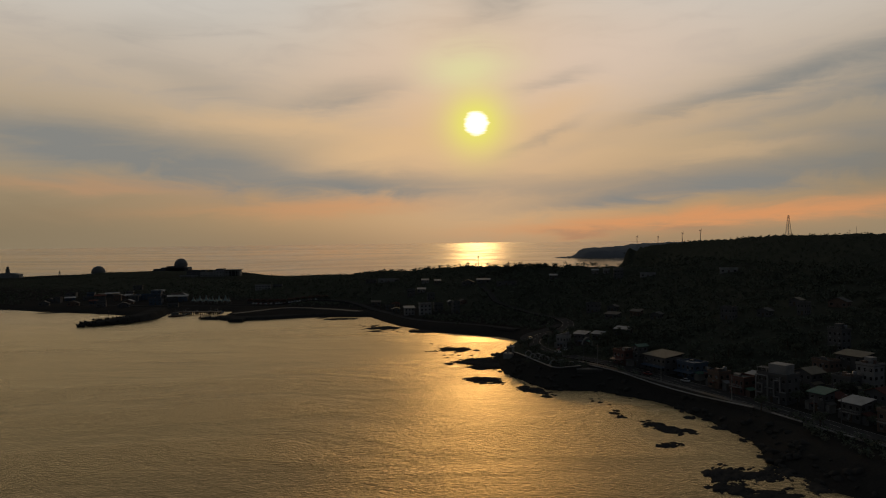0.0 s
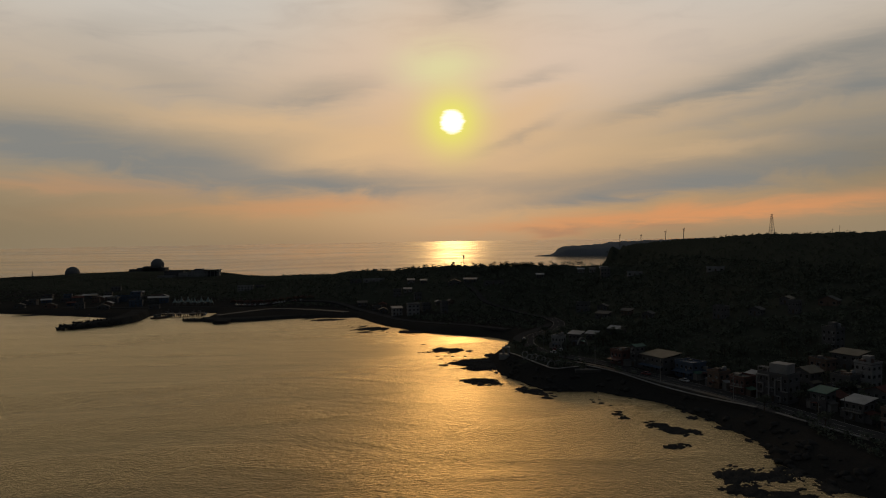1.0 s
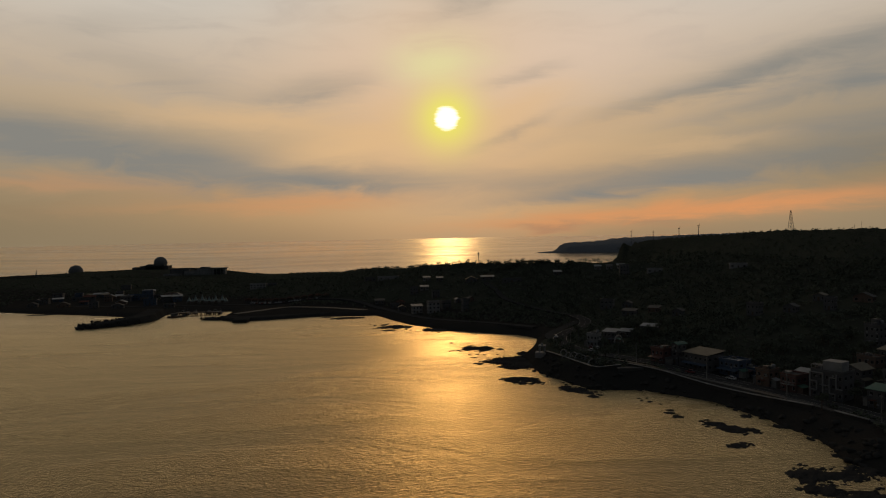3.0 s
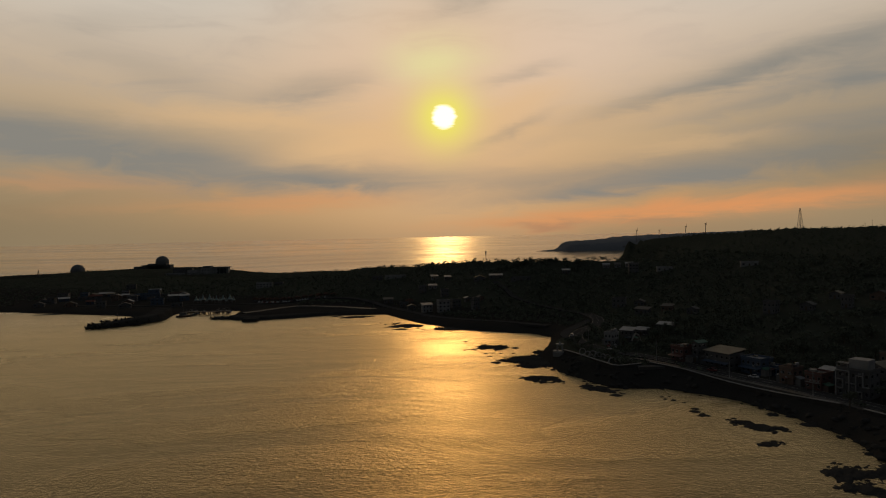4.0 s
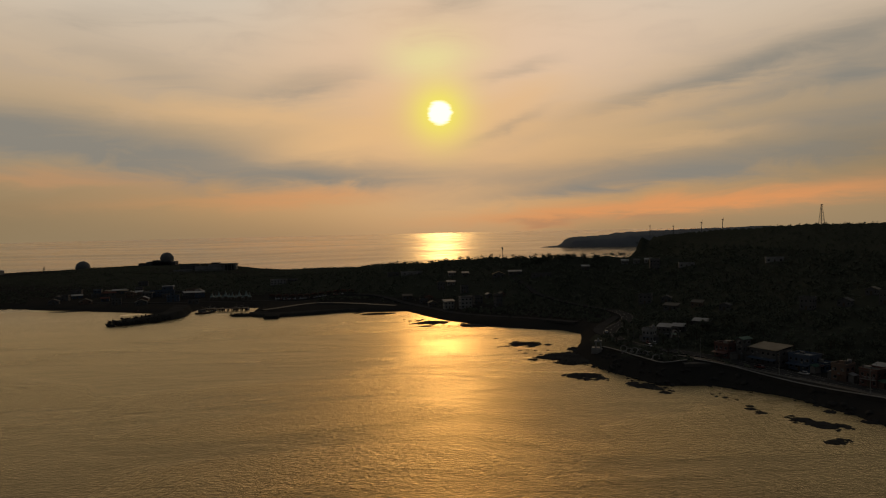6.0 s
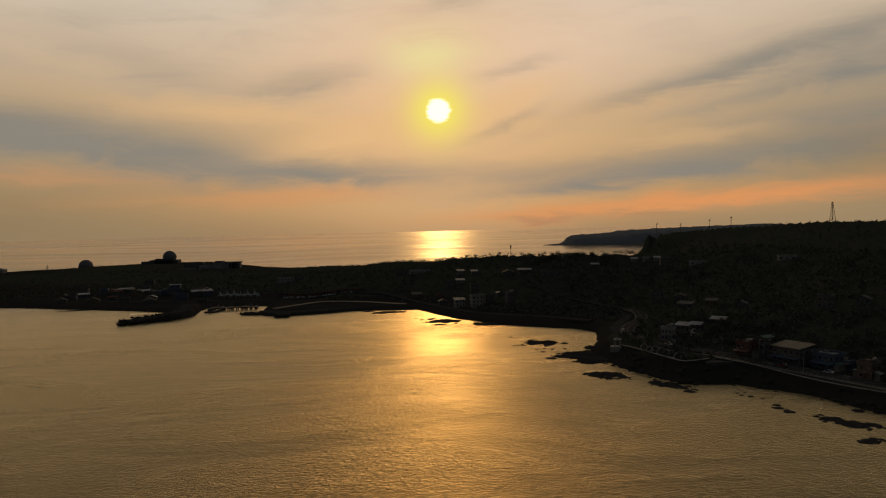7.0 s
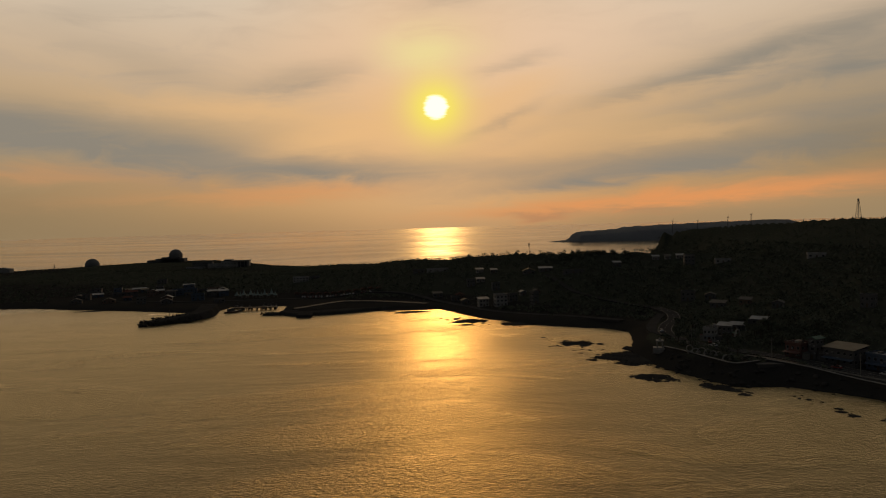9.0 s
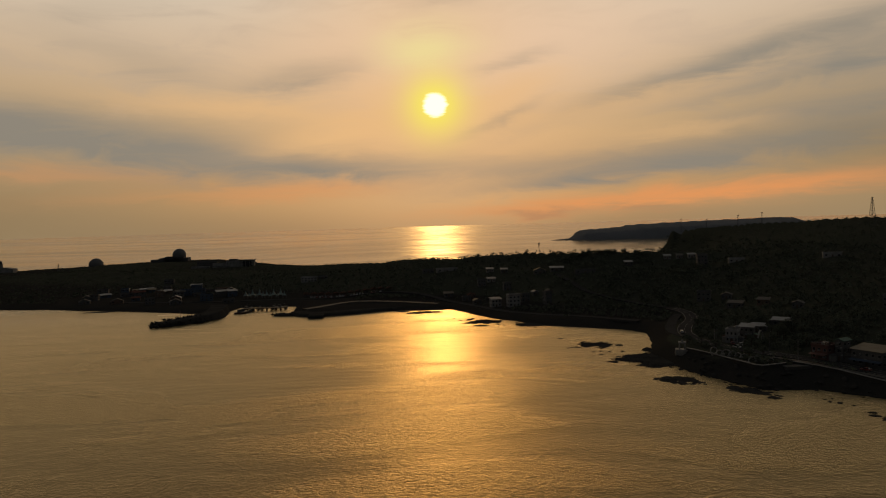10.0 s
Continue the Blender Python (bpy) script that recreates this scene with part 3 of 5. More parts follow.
ribbon("road", HARBOUR_ROAD, 7.0, ASPHALT, "grey harbour road following the curved shore", "road", lift=0.35)
ribbon("road", QUAY_ROAD, 7.0, PAVING, "pale concrete lane across the quay", "road", lift=0.4)
ribbon("pavement", COAST[1:8], 3.0, PAVING, "pale paved walk beside the coast road", "pavement", lift=0.42, shift=-6.4)

for side in (-3.7, 0.0, 3.7):
    c = along(COAST, 5.0)
    t = np.gradient(c, axis=0)
    t /= np.hypot(t[:, 0], t[:, 1])[:, None]
    nrm = np.stack([t[:, 1], -t[:, 0]], 1)
    verts, faces = [], []
    for i in range(len(c) - 1):
        if side == 0.0 and i % 2:
            continue
        k = len(verts)
        for j in (i, i + 1):
            for w in (-0.12, 0.12):
                q = c[j] + nrm[j] * (side + w)
                verts.append((q[0], q[1], road_z[j] + 0.012))
        faces.append((k, k + 1, k + 3, k + 2))
    tagged(sheet("lane_marking", verts, faces, CONCRETE, smooth=False), "thin worn white line painted on the road", "road marking", kind="structure")


def wall_line(name, points, tall, thick, material, label, lift=0.0, gaps=0):
    """A low wall of straight lengths with a coping, each length a part."""
    c = along(points, 6.0)
    z = height(c[:, 0], c[:, 1])
    z = np.convolve(np.pad(z, 2, mode="edge"), np.ones(5) / 5, "valid")
    top = thing(name, pose(c[0][0], c[0][1], 0), label, "wall", kind="structure")
    for i in range(len(c) - 1):
        if gaps and i % gaps == gaps - 1:
            continue
        a, b = c[i] - c[0], c[i + 1] - c[0]
        d = (b - a) / np.hypot(*(b - a))
        n = np.array((d[1], -d[0])) * thick / 2
        za, zb = max(z[i], 0.3) + lift, max(z[i + 1], 0.3) + lift
        length = None
        for name_of, grow, lo, hi, mat in (("wall_length", 1.0, -2.5, tall - 0.3, WETSTONE), ("coping", 1.25, tall - 0.3, tall, material)):
            bm = bmesh.new()
            v = [bm.verts.new((p[0], p[1], h)) for p, h in ((a - n * grow, za + lo), (b - n * grow, zb + lo), (b + n * grow, zb + lo), (a + n * grow, za + lo),
                                                            (a - n * grow, za + hi), (b - n * grow, zb + hi), (b + n * grow, zb + hi), (a + n * grow, za + hi))]
            for f in ((3, 2, 1, 0), (4, 5, 6, 7), (0, 1, 5, 4), (1, 2, 6, 5), (2, 3, 7, 6), (3, 0, 4, 7)):
                bm.faces.new([v[k] for k in f])
            length = part(name_of, bm, mat, length or top)
    return top


wall_line("sea_wall", [(68, 319), (80, 305), (94, 280), (103, 260), (110.5, 243)], 1.1, 0.6, PALE, "low pale sea wall along the coast road", 0.7)
wall_line("sea_wall", [(113, 234), (117, 222), (121, 209), (130, 190), (150, 145)], 1.0, 0.6, PALE, "broken pale parapet beside the coast road", 0.4, gaps=3)
wall_line("park_wall", [(37, 361), (41, 346), (46, 331), (50.5, 319), (56, 316.5), (64, 318)], 1.0, 0.6, PALE, "white parapet round the seaside park", 0.5)


# ---- buildings ----
def window_at(parent, w, h, m):
    """A window: an aluminium frame with a sill, and a dark pane set back in it."""
    def ring():
        bm = bmesh.new()
        loops = []
        for g, y in ((0, 0.06), (0, -0.05), (0.09, -0.05), (0.09, 0.06)):
            loops.append([bm.verts.new(q) for q in ((-w / 2 + g, y, g), (w / 2 - g, y, g), (w / 2 - g, y, h - g), (-w / 2 + g, y, h - g))])
        for i in range(4):
            for k in range(4):
                bm.faces.new((loops[i][k], loops[i][(k + 1) % 4], loops[(i + 1) % 4][(k + 1) % 4], loops[(i + 1) % 4][k]))
        return bm
    top = piece("window", shared("window_frame_%.2f_%.2f" % (w, h), ring, ALU), parent, m)
    piece("pane", shared("window_pane_%.2f_%.2f" % (w, h), lambda: box(-w / 2 + 0.08, 0.0, 0.08, w / 2 - 0.08, 0.03, h - 0.08), GLASS), top)


def facade(bm, m, width, tall, cols, rows, skip=()):
    """A wall face in the plane y = 0 of m, with recessed openings. Returns the openings."""
    xs, zs, holes = [-width / 2], [-1.8], {}
    pitch = width / max(cols, 1)
    ww = min(1.7, pitch * 0.5)
    for i in range(cols):
        cx = -width / 2 + (i + 0.5) * pitch
        xs += [cx - ww / 2, cx + ww / 2]
    xs.append(width / 2)
    fh = tall / max(rows, 1)
    for j in range(rows):
        zs += [j * fh + 0.95, j * fh + 0.95 + min(1.35, fh * 0.46)]
    zs.append(tall)
    found = []
    for i in range(len(xs) - 1):
        for j in range(len(zs) - 1):
            x0, x1, z0, z1 = xs[i], xs[i + 1], zs[j], zs[j + 1]
            if i % 2 == 1 and j % 2 == 1 and ((i - 1) // 2, (j - 1) // 2) not in skip:
                r = 0.16
                q = [(x0, 0, z0), (x1, 0, z0), (x1, 0, z1), (x0, 0, z1)]
                for k in range(4):
                    a, b = q[k], q[(k + 1) % 4]
                    bm.faces.new([bm.verts.new(m @ Vector(p)) for p in (a, b, (b[0], r, b[2]), (a[0], r, a[2]))])
                found.append((m @ pose((x0 + x1) / 2, 0.1, z0), x1 - x0, z1 - z0))
            else:
                bm.faces.new([bm.verts.new(m @ Vector(p)) for p in ((x0, 0, z0), (x1, 0, z0), (x1, 0, z1), (x0, 0, z1))])
    return found


def house(label, x, y, turn, w, d, storeys, wall, roof="flat", roofing=None, fh=3.1, cols=3, side_cols=2, balcony=False, tank=False, penthouse=False, awning=None, group="houses of the town", name="house", lift=0.0, base=None):
    """A house: walls with recessed windows, a door, and a flat, gabled or lean-to roof."""
    if group == "houses of the town":
        w, d = w * 0.84, d * 0.82
    elif group in ("houses of the village", "houses on the hillside"):
        w, d = w * 0.76, d * 0.76
    g = min(ground_at(x + sx * w * 0.3, y + sy * d * 0.3) for sx in (-1, 1) for sy in (-1, 1))
    g = g if base is None else base
    top = thing(name, pose(x, y, g + 0.25 + lift, 0, 0, turn), label, "house" if name == "house" else name.replace("_", " "), group)
    tall = storeys * fh
    bm = bmesh.new()
    holes = facade(bm, pose(0, -d / 2, 0), w, tall, cols, storeys, skip=((cols // 2, 0),))
    holes += facade(bm, pose(w / 2, 0, 0, 0, 0, 90), d, tall, side_cols, storeys)
    holes += facade(bm, pose(-w / 2, 0, 0, 0, 0, -90), d, tall, side_cols, storeys)
    holes += facade(bm, pose(0, d / 2, 0, 0, 0, 180), w, tall, cols, storeys)
    part("wall", bm, wall, top)
    for m, ww, hh in holes:
        window_at(top, round(ww, 2), round(hh, 2), m)
    door = part("door", box(-0.55, -d / 2 - 0.05, 0, 0.55, -d / 2 - 0.004, 2.1, 0.02), WOOD, top)
    part("handle", rod((0.4, -d / 2 - 0.12, 1.0), (0.4, -d / 2 - 0.05, 1.0), 0.03), STEEL, door)
    roofing = roofing or FLATROOF
    if roof == "flat":
        bm = box(-w / 2 - 0.25, -d / 2 - 0.25, tall, w / 2 + 0.25, d / 2 + 0.25, tall + 0.22, 0.03)
        part("roof", bm, roofing, top)
        bm = bmesh.new()
        for x0, y0, x1, y1 in ((-w / 2 - 0.2, -d / 2 - 0.2, w / 2 + 0.2, -d / 2), (-w / 2 - 0.2, d / 2, w / 2 + 0.2, d / 2 + 0.2), (-w / 2 - 0.2, -d / 2, -w / 2, d / 2), (w / 2, -d / 2, w / 2 + 0.2, d / 2)):
            add_box(bm, x0, y0, tall + 0.22, x1, y1, tall + 1.0)
        part("parapet", bm, wall, top)
    elif roof == "gable":
        k = w * 0.22
        part("roof", prism([(-w / 2 - 0.6, tall - 0.1), (0, tall + k), (w / 2 + 0.6, tall - 0.1), (w / 2 + 0.6, tall + 0.1), (0, tall + k + 0.22), (-w / 2 - 0.6, tall + 0.1)], -d / 2 - 0.6, d / 2 + 0.6), roofing, top)
        part("gable_wall", prism([(-w / 2, tall), (w / 2, tall), (0, tall + k - 0.02)], -d / 2, d / 2), wall, top)
    else:
        bm = bmesh.new()
        v = [bm.verts.new(p) for p in ((-w / 2 - 0.7, -d / 2 - 0.8, tall + 0.1), (w / 2 + 0.7, -d / 2 - 0.8, tall + 0.1), (w / 2 + 0.7, d / 2 + 0.8, tall + 1.3), (-w / 2 - 0.7, d / 2 + 0.8, tall + 1.3))]
        v += [bm.verts.new(u.co + Vector((0, 0, 0.15))) for u in v]
        for f in ((3, 2, 1, 0), (4, 5, 6, 7), (0, 1, 5, 4), (1, 2, 6, 5), (2, 3, 7, 6), (3, 0, 4, 7)):
            bm.faces.new([v[i] for i in f])
        part("roof", bm, roofing, top)
        part("roof_post", box(-w / 2, d / 2 - 0.2, tall, w / 2, d / 2, tall + 1.15), wall, top)
    if balcony:
        for s in range(1, storeys):
            slab = part("balcony", box(-w * 0.46, -d / 2 - 1.3, s * fh - 0.15, w * 0.46, -d / 2, s * fh, 0.02), CONCRETE, top)
            bm = bmesh.new()
            add_box(bm, -w * 0.46, -d / 2 - 1.3, s * fh + 0.95, w * 0.46, -d / 2 - 1.22, s * fh + 1.05)
            for k in range(9):
                add_rod(bm, (-w * 0.45 + k * w * 0.1125, -d / 2 - 1.26, s * fh), (-w * 0.45 + k * w * 0.1125, -d / 2 - 1.26, s * fh + 0.95), 0.035, sides=4)
            part("railing", bm, PALE, slab)
    if penthouse:
        part("stair_head", box(-w * 0.22, -d * 0.2, tall + 0.22, w * 0.2, d * 0.3, tall + 3.0, 0.05), wall, top)
    if tank:
        t = part("water_tank", turned([(0.75, 0), (0.8, 0.1), (0.8, 1.5), (0.6, 1.75), (0.2, 1.85)], 14), ALU, top, "dull steel water tank")
        t.location = (w * 0.3, d * 0.2, tall + 0.7)
        part("tank_stand", box(w * 0.3 - 0.7, d * 0.2 - 0.7, tall + 0.22, w * 0.3 + 0.7, d * 0.2 + 0.7, tall + 0.7), STEEL, top)
    if group == "houses of the town":
        rr = random.Random(int(x * 7 + y * 3))
        for k in range(2 + storeys):
            wx, wz, s = rr.uniform(-w * 0.42, w * 0.42), rr.uniform(0.4, tall - 0.9), rr.choice((-1, 1))
            unit = part("air_conditioner", box(-0.42, -0.32, 0, 0.42, 0, 0.6, 0.03), ALU, top)
            unit.location = (wx, -d / 2 - 0.004, wz)
        # lean-to sheds, porch roofs and roof rails
        for side in (-1, 1):
            if rr.random() < 0.7:
                lw, ld, lh, ly = rr.uniform(1.4, 2.6), d * rr.uniform(0.35, 0.7), rr.uniform(2.1, 2.9), rr.uniform(-d * 0.25, d * 0.1)
                x0, x1 = sorted((side * w / 2 + side * 0.01, side * (w / 2 + lw)))
                shed = part("lean_to", box(x0, ly - ld / 2, -1.8, x1, ly + ld / 2, lh, 0.03), rr.choice((GREY, BROWN, CONCRETE, GREY)), top)
                eave = side * (w / 2 + lw + 0.3)
                part("lean_to_roof", prism([(side * w / 2, lh + 0.65), (eave, lh), (eave, lh + 0.1), (side * w / 2, lh + 0.77)], ly - ld / 2 - 0.3, ly + ld / 2 + 0.3), rr.choice((WHITEROOF, REDROOF, FLATROOF, GREENROOF, TANROOF)), shed)
        if not awning and rr.random() < 0.6:
            px0, pw = rr.uniform(-w * 0.3, 0), w * rr.uniform(0.3, 0.5)
            porch = part("porch_roof", box(px0, -d / 2 - 2.2, 2.6, px0 + pw, -d / 2, 2.72, 0.02), rr.choice((WHITEROOF, BLUE, REDROOF, FLATROOF)), top)
            for q in (px0 + 0.1, px0 + pw - 0.1):
                part("porch_post", rod((q, -d / 2 - 2.1, -1.2), (q, -d / 2 - 2.1, 2.6), 0.06, sides=5), STEEL, porch)
        if roof == "flat" and rr.random() < 0.6:
            bm = bmesh.new()
            for q in range(7):
                add_rod(bm, (-w / 2 + w * q / 6, -d / 2 - 0.1, tall + 1.0), (-w / 2 + w * q / 6, -d / 2 - 0.1, tall + 1.75), 0.04, sides=4)
            add_rod(bm, (-w / 2, -d / 2 - 0.1, tall + 1.75), (w / 2, -d / 2 - 0.1, tall + 1.75), 0.05, sides=4)
            part("roof_rail", bm, PALE, top)
        if roof == "flat":
            for k in range(rr.randrange(1, 4)):
                rx, ry, rw, rh = rr.uniform(-w * 0.3, w * 0.3), rr.uniform(-d * 0.3, d * 0.3), rr.uniform(0.6, 1.4), rr.uniform(0.6, 1.8)
                part("roof_shed", box(rx - rw, ry - rw * 0.7, tall + 0.22, rx + rw, ry + rw * 0.7, tall + 0.22 + rh, 0.03), rr.choice((GREY, BROWN, CONCRETE)), top)
            part("aerial", rod((w * 0.35, -d * 0.3, tall + 0.2), (w * 0.35, -d * 0.3, tall + 3.4), 0.04, sides=5), STEEL, top)
    if awning:
        bm = prism([(-d / 2 - 2.4, 2.5), (-d / 2 - 2.4, 2.62), (-d / 2, 3.1), (-d / 2, 2.98)], -w / 2, w / 2)
        a = part("awning", bm, awning, top)
        a.matrix_basis = pose(0, 0, 0, 0, 0, 90) @ Matrix.Scale(-1, 4, (0, 1, 0))
    return top


T = -64
house("small white two-storey house beside the coast road", 65, 369, -40, 7, 6.5, 2, PALE, "flat", WHITEROOF, tank=True)
house("low white house with a pale flat roof among trees", 76, 375, -40, 8, 6, 2, GREY, "shed", WHITEROOF)
house("small grey house with a white lean-to roof", 88, 387, -40, 7, 5, 1, GREY, "shed", WHITEROOF)
house("long low grey house with a pale roof", 103, 389, -40, 11, 5, 1, GREY, "shed", WHITEROOF)
house("faded red two-storey shop house", 87, 326, T, 9, 10, 2, RED, "flat", REDROOF, awning=RED)
house("narrow grey tower house with an olive roof", 93, 322, T, 4.5, 7, 3, GREY, "gable", GREENROOF, cols=1)
house("wide seafood hall with a tan sheet roof", 101, 313, T, 16, 13, 2, GREY, "shed", TANROOF, cols=5, side_cols=3, awning=BLUE, fh=3.5)
house("blue-painted shop house with a blue awning", 110, 301, T, 12, 10, 2, BLUE, "flat", BLUE, cols=4, awning=BLUE)
house("low shop with a red awning by the road", 116, 297, T, 6, 7, 1, BLUE, "flat", WHITEROOF, awning=RED)
house("small brown house behind roadside trees", 113, 279, T, 7, 8, 2, BROWN, "flat", FLATROOF, cols=2, tank=True)
house("red-brick house with an upper balcony", 118, 268, T, 8, 9, 2, RED, "flat", FLATROOF, balcony=True)
house("low house with a white sheet roof", 124, 272, T, 6, 6, 2, GREY, "shed", WHITEROOF, cols=2)
apartment = house("grey apartment block with white stepped frames on its front", 126, 256, T + 8, 13.5, 11, 3, GREY, "flat", FLATROOF, cols=5, name="apartment_block", fh=3.3)
part("stair_head", box(-2.2, -3.0, 10.12, 4.6, 3.0, 14.0, 0.05), PALE, apartment)
for px0, pz0, px1, pz1 in ((-5.8, 0.5, -5.8, 9.7), (-5.8, 3.1, -3.4, 3.1), (-3.4, 3.1, -3.4, 6.4), (-5.8, 6.4, -3.4, 6.4), (-5.8, 9.7, -1.2, 9.7), (-1.2, 1.0, -1.2, 9.7), (-1.2, 5.2, 1.2, 5.2), (1.2, 2.4, 1.2, 8.4), (1.2, 8.4, 3.6, 8.4),
                           (3.6, 4.4, 3.6, 9.7), (3.6, 4.4, 5.6, 4.4), (1.2, 2.4, 3.2, 2.4), (3.2, 0.2, 3.2, 2.4)):
    part("facade_frame", box(min(px0, px1) - 0.16, -5.6, min(pz0, pz1) - 0.16, max(px0, px1) + 0.16, -4.9, max(pz0, pz1) + 0.16, 0.02), PALE, apartment)
for k in range(5):
    part("pergola_beam", box(-5.9 + k * 0.9, -4.6, 12.2, -5.6 + k * 0.9, -1.0, 12.45), PALE, apartment)
for sx, sy in ((-5.75, -4.4), (-2.1, -4.4), (-5.75, -1.2), (-2.1, -1.2)):
    part("pergola_post", box(sx - 0.1, sy - 0.1, 10.12, sx + 0.1, sy + 0.1, 12.2), PALE, apartment)
house("two-storey house with a pale hipped sheet roof", 146, 272, T, 10, 10, 2, GREY, "gable", TANROOF)
house("three-storey grey house on the slope", 180, 309, T, 8, 8, 3, GREY, "flat", FLATROOF, tank=True, penthouse=True)
house("broad grey house with a pale flat roof", 171, 283, T, 13, 9, 2, GREY, "shed", TANROOF)
house("low brown house among others", 158, 281, T, 9, 8, 2, BROWN, "flat")
house("three-storey house with balconies and a white canopy roof", 138, 227, T, 8, 8, 2, GREY, "shed", WHITEROOF, balcony=True, fh=3.0)
house("small house with a green sheet roof", 134, 241, T, 7, 7, 2, GREY, "shed", GREENROOF, cols=2)
house("low brown house with a red roof", 142, 247, T, 8, 7, 1, BROWN, "gable", REDROOF)
house("two-storey house with a worn flat roof", 153, 258, T, 9, 8, 2, GREY, "flat", tank=True)
house("pale three-storey house with a rooftop stair head", 162, 258, T, 8, 8, 3, PALE, "flat", penthouse=True)
house("brown two-storey house facing the road", 142, 213, T, 9, 9, 2, BROWN, "flat", balcony=True)
house("grey house with a dark sheet roof", 152, 236, T, 9, 8, 2, GREY, "gable", REDROOF)
house("low grey house near the road", 157, 222, T, 9, 8, 2, GREY, "shed", WHITEROOF)
house("two-storey brown house by the coast road", 152, 196, T, 9, 9, 2, BROWN, "flat", tank=True)
HILL = "houses on the hillside"
for n, (x, y, turn, w, d, s, wall, roof, cover) in enumerate((
        (112, 507, -30, 12, 9, 2, GREY, "flat", FLATROOF), (124, 497, -30, 9, 8, 1, GREY, "gable", FLATROOF), (130, 458, -40, 9, 7, 1, BROWN, "shed", FLATROOF), (117, 470, -40, 12, 8, 1, GREY, "shed", FLATROOF),
        (133, 424, -40, 8, 7, 1, GREY, "gable", FLATROOF), (160, 381, -50, 9, 8, 2, GREY, "flat", FLATROOF), (177, 374, -50, 9, 7, 1, GREY, "gable", FLATROOF), (193, 364, -50, 7, 6, 2, GREY, "flat", FLATROOF),
        (199, 383, -50, 8, 7, 1, GREY, "gable", TANROOF), (214, 367, -55, 13, 6, 1, BROWN, "gable", FLATROOF), (158, 613, -12, 11, 9, 3, GREY, "flat", PALE), (177, 588, -12, 17, 4, 1, PALE, "flat", WHITEROOF), (106, 655, -5, 9, 6, 1, GREY, "shed", WHITEROOF), (150, 672, -10, 8, 5, 1, PALE, "shed", WHITEROOF), (160, 667, -10, 7, 5, 1, PALE, "shed", FLATROOF), (170, 662, -10, 9, 5, 1, PALE, "shed", WHITEROOF),
        (221, 526, -20, 17, 4, 1, PALE, "flat", WHITEROOF))):
    house(("pale-roofed shed alone on the dark hillside", "small house on the dark hillside")[0 if w > 16 else 1], x, y, turn, w, d, s, wall, roof, cover, group=HILL)
VILLAGE = "houses of the village"
for n, (x, y, turn, w, d, s, wall, roof, cover) in enumerate((
        (-16, 581, 12, 13, 9, 3, PALE, "flat", REDROOF), (-30, 587, 12, 11, 8, 2, PALE, "shed", WHITEROOF), (-43, 610, 10, 9, 7, 1, GREY, "gable", TANROOF), (-65, 652, 5, 11, 8, 1, GREY, "shed", FLATROOF),
        (-5, 590, 18, 10, 8, 2, GREY, "flat", FLATROOF), (-32, 668, 0, 10, 8, 2, GREY, "flat", FLATROOF), (-22, 676, 0, 10, 7, 1, PALE, "shed", WHITEROOF), (-19, 708, 0, 9, 7, 1, PALE, "shed", WHITEROOF),
        (-6, 697, 0, 8, 7, 1, GREY, "shed", WHITEROOF), (-60, 746, 4, 30, 8, 1, PALE, "flat", WHITEROOF), (-80, 752, 4, 16, 8, 1, GREY, "flat", FLATROOF), (24, 668, -6, 15, 7, 1, GREY, "gable", TANROOF))):
    house("village house with a pale roof above the bay" if cover in (WHITEROOF, TANROOF) else "plain grey village house above the bay", x, y, turn, w, d, s, wall, roof, cover, group=VILLAGE)
for n, (x, y, turn, w, d, s, wall, roof, cover) in enumerate((
        (39, 662, -6, 16, 7, 1, GREY, "shed", WHITEROOF), (59, 635, -8, 24, 5, 1, GREY, "flat", FLATROOF), (10, 569, 20, 7, 7, 3, GREY, "flat", FLATROOF), (6, 601, 15, 6, 6, 1, GREY, "gable", WHITEROOF),
        (17, 596, 15, 7, 6, 1, BROWN, "gable", FLATROOF), (-45, 640, 0, 9, 8, 1, BROWN, "gable", REDROOF), (-50, 632, 0, 10, 7, 1, GREY, "flat", FLATROOF), (-12, 640, 5, 9, 7, 2, GREY, "flat", FLATROOF))):
    house("village house with a pale roof above the bay" if cover in (WHITEROOF, TANROOF) else "plain grey village house above the bay", x, y, turn, w, d, s, wall, roof, cover, group=VILLAGE)
PORT = "buildings round the harbour"
